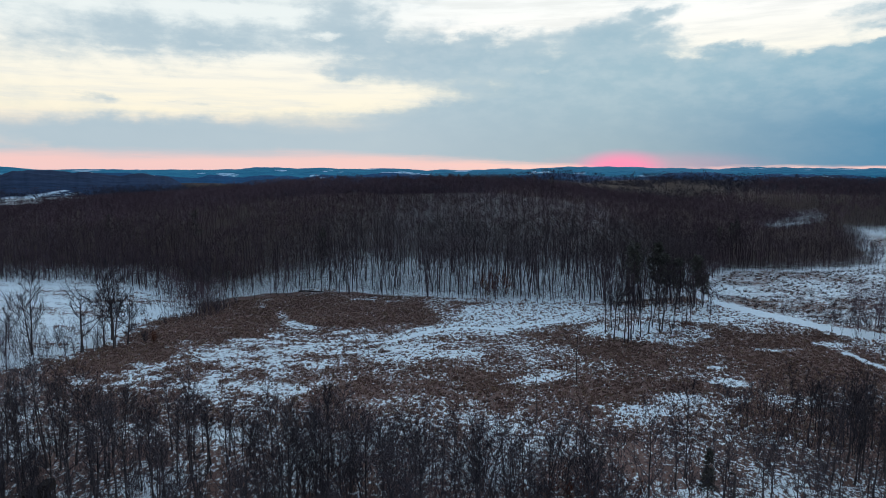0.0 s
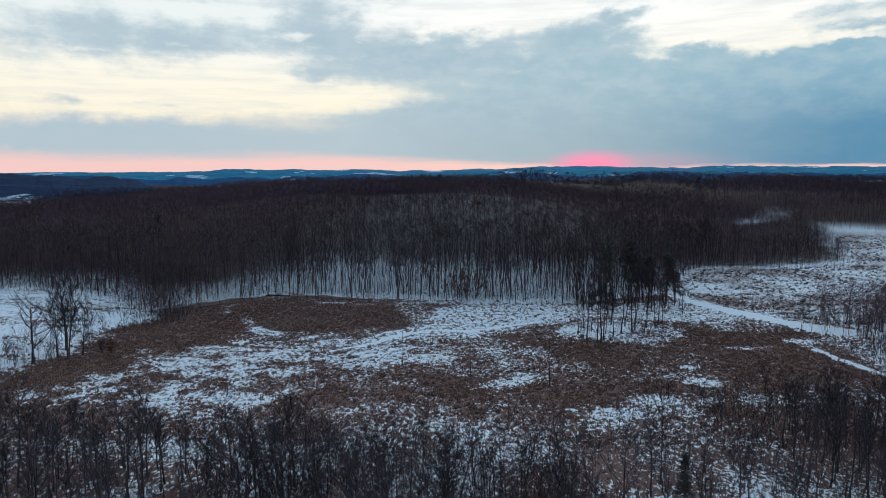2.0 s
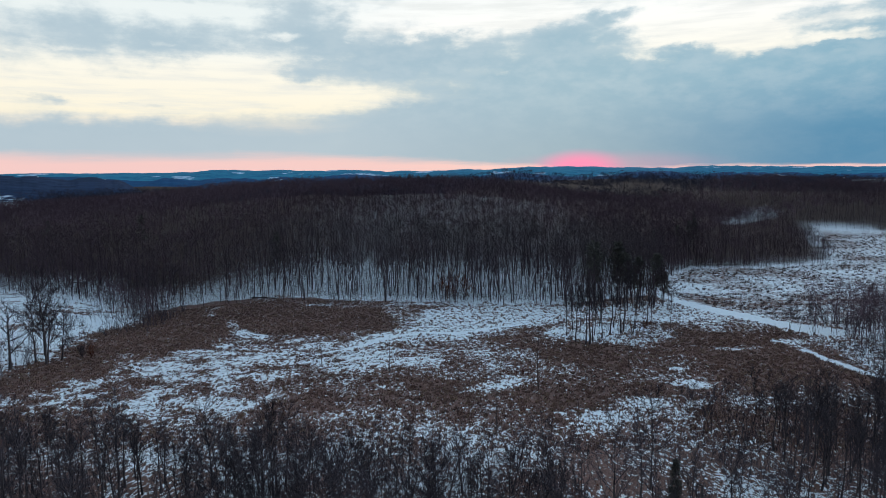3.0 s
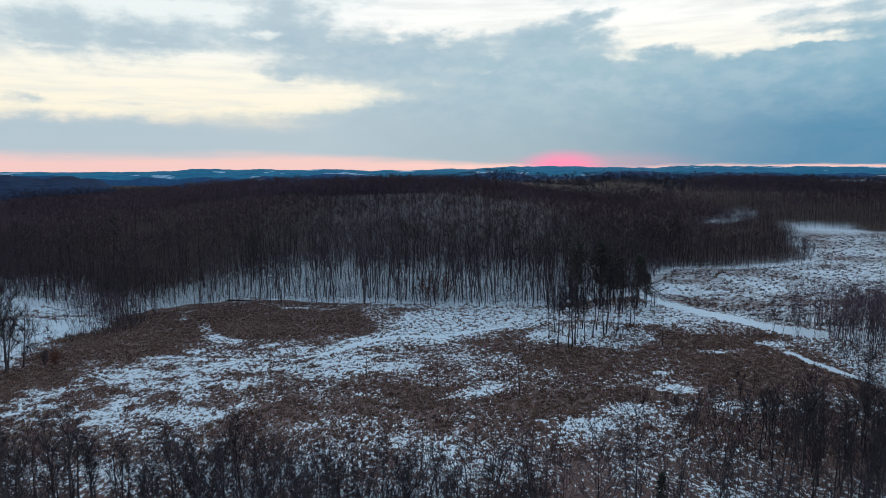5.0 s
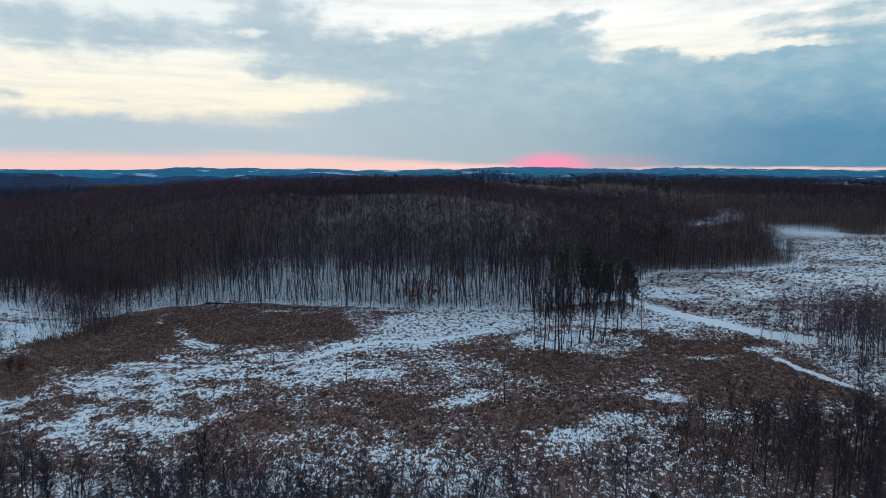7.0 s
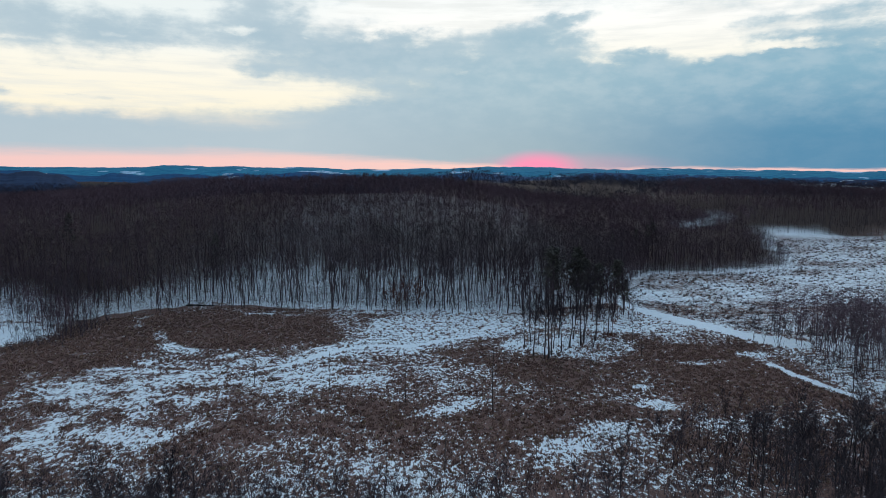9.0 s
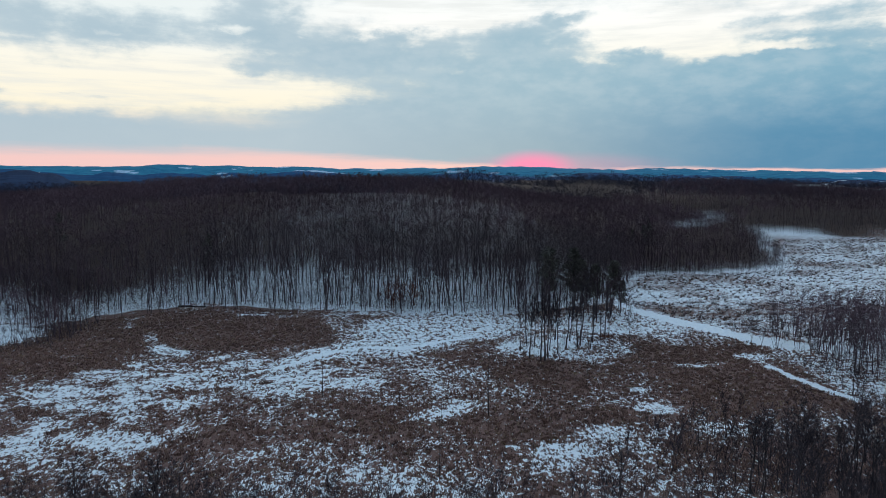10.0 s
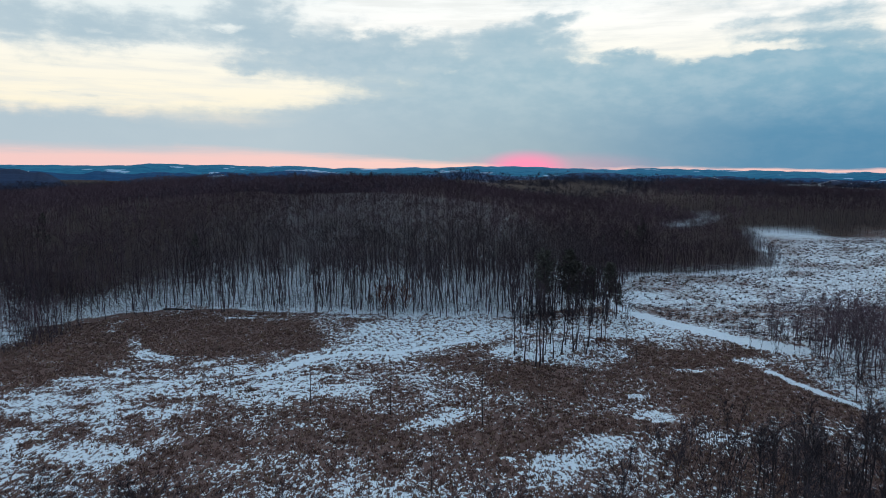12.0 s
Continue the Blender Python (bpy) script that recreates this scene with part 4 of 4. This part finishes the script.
PINES = "pines behind the islet"
pines = [conifer("white_pine", "tall dark green pine among bare trees", 24, 8.5, lambda f: (2.5 + rng.uniform(0, 2.8)) * math.sqrt(max(1 - (2 * f - 0.6) ** 2 / 2.0, 0.12)), 0.2, 190, PINES) for _ in range(3)]
set_out(pines, [(45.3, 221, 22), (53.3, 221, 21.5), (60, 221, 16.5), (66, 221, 19.5), (69.5, 222, 12), (57, 226, 19)], rng)
x, y = jittered(36, 72, 211, 232, 3.3)
keep = (line_gap(x, y, DITCH) > 8) & (rng.random(len(x)) < 0.8)
stand("pine_grove", "bare trees crowding round the pines", edge_trees, x[keep], y[keep], 9, 19, EDGE_TWIG, 18)
slope_pines = [conifer("hemlock", "dark evergreen standing in the bare hillside woods", 17, 4, lambda f: 3.4 * (1 - f) + 0.5, -0.05, 75, "evergreens in the hillside woods") for _ in range(2)]
set_out(slope_pines, [(-76, 256, 19), (118, 338, 17), (111, 336, 15), (122, 342, 16), (-150, 292, 15), (36, 330, 12), (-200, 300, 14), (95, 322, 13), (150, 420, 14)]
        + [(-95 + 5.2 * k + rng.normal(0, 2), 548 + rng.normal(0, 10), rng.uniform(12, 16.5)) for k in range(27)], rng)
spruce, s_h = conifer("spruce", "small dark green spruce in the snow among bare trees", 9.5, 0.8, lambda f: 2.2 * (1 - f) + 0.15, -0.25, 150, FRONT)
spruce.matrix_basis = place(None, 27.5, 82.3, 0.3, 0.78)


# ---------------------------------------------------------------- sedge, shrubs and dead wood
def tuft(rng, blades, tall, wide):
    a = rng.uniform(0, 6.283, blades)
    base = np.stack([np.cos(a), np.sin(a), np.zeros(blades)], 1) * (wide * np.sqrt(rng.uniform(0, 1, blades)))[:, None]
    tip = base + np.stack([np.cos(a) * wide * 0.5, np.sin(a) * wide * 0.5, tall * rng.uniform(0.55, 1.1, blades)], 1) + rng.normal(0, 0.07, (blades, 3))
    return spikes(base, tip, np.full(blades, 0.085), 1)


tufts = [tuft(rng, 9, 0.42, 0.30) for _ in range(12)]
x, y = rng.uniform(-135, 105, 150000), rng.uniform(104, 240, 150000)
keep = (y < foot(x)) & (((x - 72.6) * 0.863 + (y - 238) * 0.505 < 0) | (y < 180)) & (rng.random(len(x)) < np.clip((sedge(x, y) - 0.24) * 0.72, 0, 0.42)) & seen_from_marsh(x, y + 20) & (np.abs(x) < 0.72 * y + 12)
x, y = x[keep], y[keep]
pale = rng.random(len(x)) < 0.10
for name, label, mat, sel in (("sedge", "dry brown sedge tussocks covering the marsh", REED, ~pale), ("straw", "bleached bent straw among the brown sedge", STRAW, pale)):
    pieces, pick = [], rng.integers(len(tufts), size=len(x))
    for k, tpl in enumerate(tufts):
        q = sel & (pick == k)
        pieces.append(spread(tpl, x[q], y[q], land(x[q], y[q]), rng.uniform(0, 6.28, q.sum()), rng.uniform(0.6, 1.5, q.sum())))
    tagged(new(name, tri_mesh(name, *joined(pieces), mat)), label, "sedge", kind="stuff")
x, y = rng.uniform(76, 330, 40000), rng.uniform(175, 540, 40000)
keep = (y < foot(x) - 2) & (rng.random(len(x)) < np.clip(sedge(x, y), 0, 0.8) * 0.55) & (line_gap(x, y, DITCH) > 4.5) & ((x - 72.6) * 0.863 + (y - 238) * 0.505 > 1)
pieces = [spread(tufts[k], x[keep][k::10], y[keep][k::10], land(x[keep][k::10], y[keep][k::10]), rng.uniform(0, 6, len(x[keep][k::10])), rng.uniform(1.0, 2.0, len(x[keep][k::10]))) for k in range(10)]
tagged(new("field_sedge", tri_mesh("field_sedge", *joined(pieces), FIELD_GRASS)), "dry grass tussocks poking through the snowy field", "sedge", kind="stuff")


def shrub(label, h, stems, mat, group, leafy=0):
    ob = thing("shrub", label, "shrub", group)
    trunk, boughs, fine = grow(rng, h=h, fork=0.12, reach=h * 0.42, limbs=5, subs=2, twigs=3, stems=stems, lean=0.28)
    part("stems", tri_mesh("stems", *tubes(*columns(trunk), 4), TWIG), ob)
    a, b, c = columns(fine)
    part("crown", tri_mesh("crown", *joined([tubes(*columns(boughs), 3), spikes(a, b, c * 1.3)]), mat), ob)
    return ob, h


DITCH_ROW = "shrubs along the frozen ditch"
shrubs = [shrub("rounded bare shrub on the snowy bank", 3.0, 7, TWIG, DITCH_ROW) for _ in range(3)]
row = [(float(np.interp(k, [0, 4, 8, 12, 16], [75, 82.5, 92.3, 98.5, 103.5])) + rng.normal(1.0, 0.4), float(np.interp(k, [0, 4, 8, 12, 16], [235, 224.5, 206, 191.5, 180.5])) + rng.normal(0.5, 0.6), rng.uniform(1.8, 3.4)) for k in range(17)]
row += [(x, y, rng.uniform(1.8, 3.4)) for x, y in scatter(rng, 16, (98, 195), (160, 240), 5, lambda x, y: line_gap(x, y, DITCH) > 6)]
row += [(-118 + rng.normal(0, 2), 192 + rng.normal(0, 3), 2.6), (-113, 196, 2.2), (-122, 186, 2.4), (-99, 160, 3.4), (-97.5, 158, 2.8), (-101, 163, 2.6), (-107, 167, 2.4), (-109, 171, 2.8), (-106, 163, 3.2), (-104, 180, 2.2), (-108, 184, 2.6)]
row += [(95, 163, 3.4), (97.5, 160, 3.0), (96, 156, 2.6), (100, 152, 2.8)]
set_out(shrubs, row, rng)
red = shrub("low rust-brown leafy shrub at the marsh edge", 2.6, 8, OAK_LEAF, "rust-brown shrubs")
set_out([red], [(-97, 161.5, 2.8), (-95, 158, 2.2), (8.6, 144.4, 1.3), (10.4, 144.8, 1.4), (12.2, 144.5, 1.3), (13.8, 144.9, 1.2), (3, 78, 3.2), (6, 80, 3.0), (9, 79, 3.4), (12, 80, 3.1), (15, 81, 3.3), (18, 80, 3.0), (-6.5, 229, 7.5), (-3, 233, 9), (1, 231, 6), (48, 181.5, 2.6), (52, 183, 2.8), (46, 184, 2.4), (54.5, 186, 2.2)], rng)


def snag(label, h, r):
    """A dead pole with a few stubs."""
    ob = thing("dead_sapling", label, "dead tree", "dead saplings in the marsh")
    stem = [(np.array([0.05 * math.sin(2.2 * k), 0.05 * math.cos(1.7 * k), h * k / 4 - 0.2 * (k == 0)]), np.array([0.05 * math.sin(2.2 * k + 2.2), 0.05 * math.cos(1.7 * k + 1.7), h * (k + 1) / 4]), r * (1 - 0.2 * k), r * (1 - 0.2 * (k + 1))) for k in range(4)]
    part("trunk", tri_mesh("trunk", *tubes(*columns(stem), 5), DEADWOOD, True), ob)
    a = rng.uniform(0, 6.283, 9)
    p = np.stack([0 * a, 0 * a, h * rng.uniform(0.35, 0.98, 9)], 1)
    q = p + np.stack([np.cos(a), np.sin(a), 0.6 + 0 * a], 1) * rng.uniform(0.2, 0.8, 9)[:, None]
    tagged(part("stubs", tri_mesh("stubs", *spikes(p, q, np.full(9, 0.02)), DEADWOOD), ob), kind="stuff")
    return ob, h


snags = [snag("thin dead sapling standing among brown sedge", 7.0, 0.075) for _ in range(3)]
set_out(snags, [(-17, 146, 9.5), (-1, 141, 9), (16, 135, 11), (6, 111, 7), (7, 132, 3), (-3, 110, 5), (21, 115, 6), (-34, 151, 5.5), (30, 141, 5), (-52, 128, 6), (39, 150, 5), (58, 172, 6), (72, 178, 4),
                (143, 214, 10), (150, 210, 9)], rng)


def fallen_log(label, length, r, x, y, turn):
    ob = thing("fallen_log", label, "log")
    pts = [np.array([length * k / 5, 0.12 * math.sin(k * 1.9), r * 0.8 + 0.1 * math.sin(k)]) for k in range(6)]
    stem = [(pts[k], pts[k + 1], r * (1 - 0.11 * k), r * (1 - 0.11 * (k + 1))) for k in range(5)]
    part("trunk", tri_mesh("trunk", *tubes(*columns(stem), 8), DEADWOOD, True), ob)
    part("broken_limbs", tri_mesh("broken_limbs", *spikes(np.array(pts[2:5]), np.array(pts[2:5]) + np.array([[0.6, 0.9, 0.8], [0.5, -0.7, 0.9], [0.9, 0.5, 0.6]]), np.array([0.07, 0.06, 0.05])), DEADWOOD), ob)
    ob.matrix_basis = place(None, x, y, turn, 1.0, 0, 0.0)


fallen_log("dark fallen trunk lying at the foot of the woods", 9.5, 0.33, -78.5, 231.5, -0.05)
fallen_log("grey fallen trunk on the snow at the wood's edge", 6.0, 0.25, -150, 236, 0.2)
fallen_log("pale fallen stem among the sedge", 4.5, 0.10, 60.5, 178, 1.9)
fallen_log("pale dead stem lying in the sedge", 5.0, 0.09, -40, 214, -0.5)


def broken_snag(x, y):
    ob = thing("broken_snag", "broken grey trunk with a hanging splintered top", "dead tree")
    stem = [(np.array([0, 0, -0.3]), np.array([0.1, 0, 2.2]), 0.22, 0.19), (np.array([0.1, 0, 2.2]), np.array([0.15, 0.05, 4.6]), 0.19, 0.15)]
    part("trunk", tri_mesh("trunk", *tubes(*columns(stem), 7), DEADWOOD, True), ob)
    top = [(np.array([0.15, 0.05, 4.6]), np.array([-0.55, 0, 4.9]), 0.13, 0.11), (np.array([-0.55, 0, 4.9]), np.array([-0.85, 0, 3.3]), 0.11, 0.05)]
    part("hanging_top", tri_mesh("hanging_top", *tubes(*columns(top), 6), DEADWOOD, True), ob)
    limb = [(np.array([0.1, 0, 1.6]), np.array([-1.9, 0.2, 0.5]), 0.10, 0.06)]
    part("fallen_limb", tri_mesh("fallen_limb", *tubes(*columns(limb), 6), DEADWOOD, True), ob)
    ob.matrix_basis = place(None, x, y, 0.1)


broken_snag(30.2, 80.6)


# ---------------------------------------------------------------- the hide in the woods
def box(lo, hi, bevel=0.02):
    bm = bmesh.new()
    bmesh.ops.create_cube(bm, size=1)
    for v in bm.verts:
        v.co = Vector([lo[k] + (v.co[k] + 0.5) * (hi[k] - lo[k]) for k in range(3)])
    if bevel:
        bmesh.ops.bevel(bm, geom=bm.edges[:], offset=bevel, segments=1, affect="EDGES")
    return bm


def board(name, lo, hi, mat, parent, label="", bevel=0.012):
    me = bpy.data.meshes.new(name)
    bm = box(lo, hi, bevel)
    bm.to_mesh(me)
    bm.free()
    me.materials.append(mat)
    return part(name, me, parent, label)


def hide(x, y):
    ob = thing("hunting_hide", "dark weathered timber hide with a flat roof in snowy woods", "shed")
    for cx, cy in ((-1.3, -1), (1.3, -1), (-1.3, 1), (1.3, 1)):
        board("post", (cx - 0.07, cy - 0.07, -0.4), (cx + 0.07, cy + 0.07, 2.6), WOOD, ob)
    for k in range(9):
        z = 0.35 + 0.24 * k
        board("plank", (-1.36, -1.12, z), (1.36, -1.08, z + 0.225), WOOD, ob)
        board("plank", (-1.36, 1.08, z), (1.36, 1.12, z + 0.225), WOOD, ob)
        board("plank", (-1.40, -1.08, z), (-1.36, 1.08, z + 0.225), WOOD, ob)
        board("plank", (1.36, -1.08, z), (1.40, 1.08, z + 0.225), WOOD, ob)
    board("roof", (-1.6, -1.35, 2.6), (1.0, 1.35, 2.72), WOOD, ob, "flat dark tarred roof")
    board("lookout", (1.02, -1.2, 2.55), (2.2, 0.9, 3.9), WOOD, ob, "raised dark lookout box", 0.04)
    board("lookout_post", (2.0, -1.1, -0.4), (2.14, -0.96, 2.55), WOOD, ob)
    board("lookout_post", (2.0, 0.7, -0.4), (2.14, 0.84, 2.55), WOOD, ob)
    ob.matrix_basis = place(None, x, y, 0.12)


hide(-61.5, 71.8)


# ---------------------------------------------------------------- farmhouses far off
SNOW_ROOF = mottled("snowy_roof", (0.70, 0.76, 0.82), (0.90, 0.92, 0.94), 0.6, islands=0)
CLAPBOARD = mottled("pale_clapboard", (0.35, 0.36, 0.38), (0.55, 0.55, 0.56), 0.8, islands=0)


def farmhouse():
    ob = thing("farmhouse", "small distant farmhouse with a snow-covered gable roof", "house", "houses on the far hills")
    board("wall", (-6, -4, -3), (6, 4, 4.5), CLAPBOARD, ob, bevel=0)
    for side in (-1, 1):
        v = np.array([(-6.5, side * 4.8, 4.1), (6.5, side * 4.8, 4.1), (6.5, 0, 8.2), (-6.5, 0, 8.2), (-6.5, side * 4.8, 3.8), (6.5, side * 4.8, 3.8), (6.5, 0, 7.8), (-6.5, 0, 7.8)])
        t = np.array([(0, 1, 2), (0, 2, 3), (4, 6, 5), (4, 7, 6), (0, 4, 5), (0, 5, 1), (1, 5, 6), (1, 6, 2), (3, 2, 6), (3, 6, 7), (0, 3, 7), (0, 7, 4)])
        part("roof", tri_mesh("roof", v, t, SNOW_ROOF), ob, "snow-covered roof slope")
    board("chimney", (2.5, -0.5, 6.5), (3.4, 0.5, 9.4), WOOD, ob, bevel=0)
    for k in range(3):
        board("window", (-4.2 + 3.2 * k, -4.06, 1.2), (-3.0 + 3.2 * k, -4.0, 2.8), WOOD, ob, bevel=0)
    return ob


house = farmhouse()
first = True
for bearing, k in [(30.3, 0.66), (31.2, 0.72), (33.0, 0.75), (35.2, 0.62), (-34.5, 0.8), (-30.0, 0.84), (-27.5, 0.75)]:
    a, r = radians(bearing), 1250 + 800 * k
    m = pose(math.sin(a) * r, math.cos(a) * r, float(ridge_height(np.array([a]), k, 20, 22, 43, 27.0)[0]) + 0.5, 0, 0, rng.uniform(-40, 40) - bearing) @ Matrix.Scale(0.45, 4)
    if first:
        house.matrix_basis, first = m, False
    else:
        copy_thing(house, m)
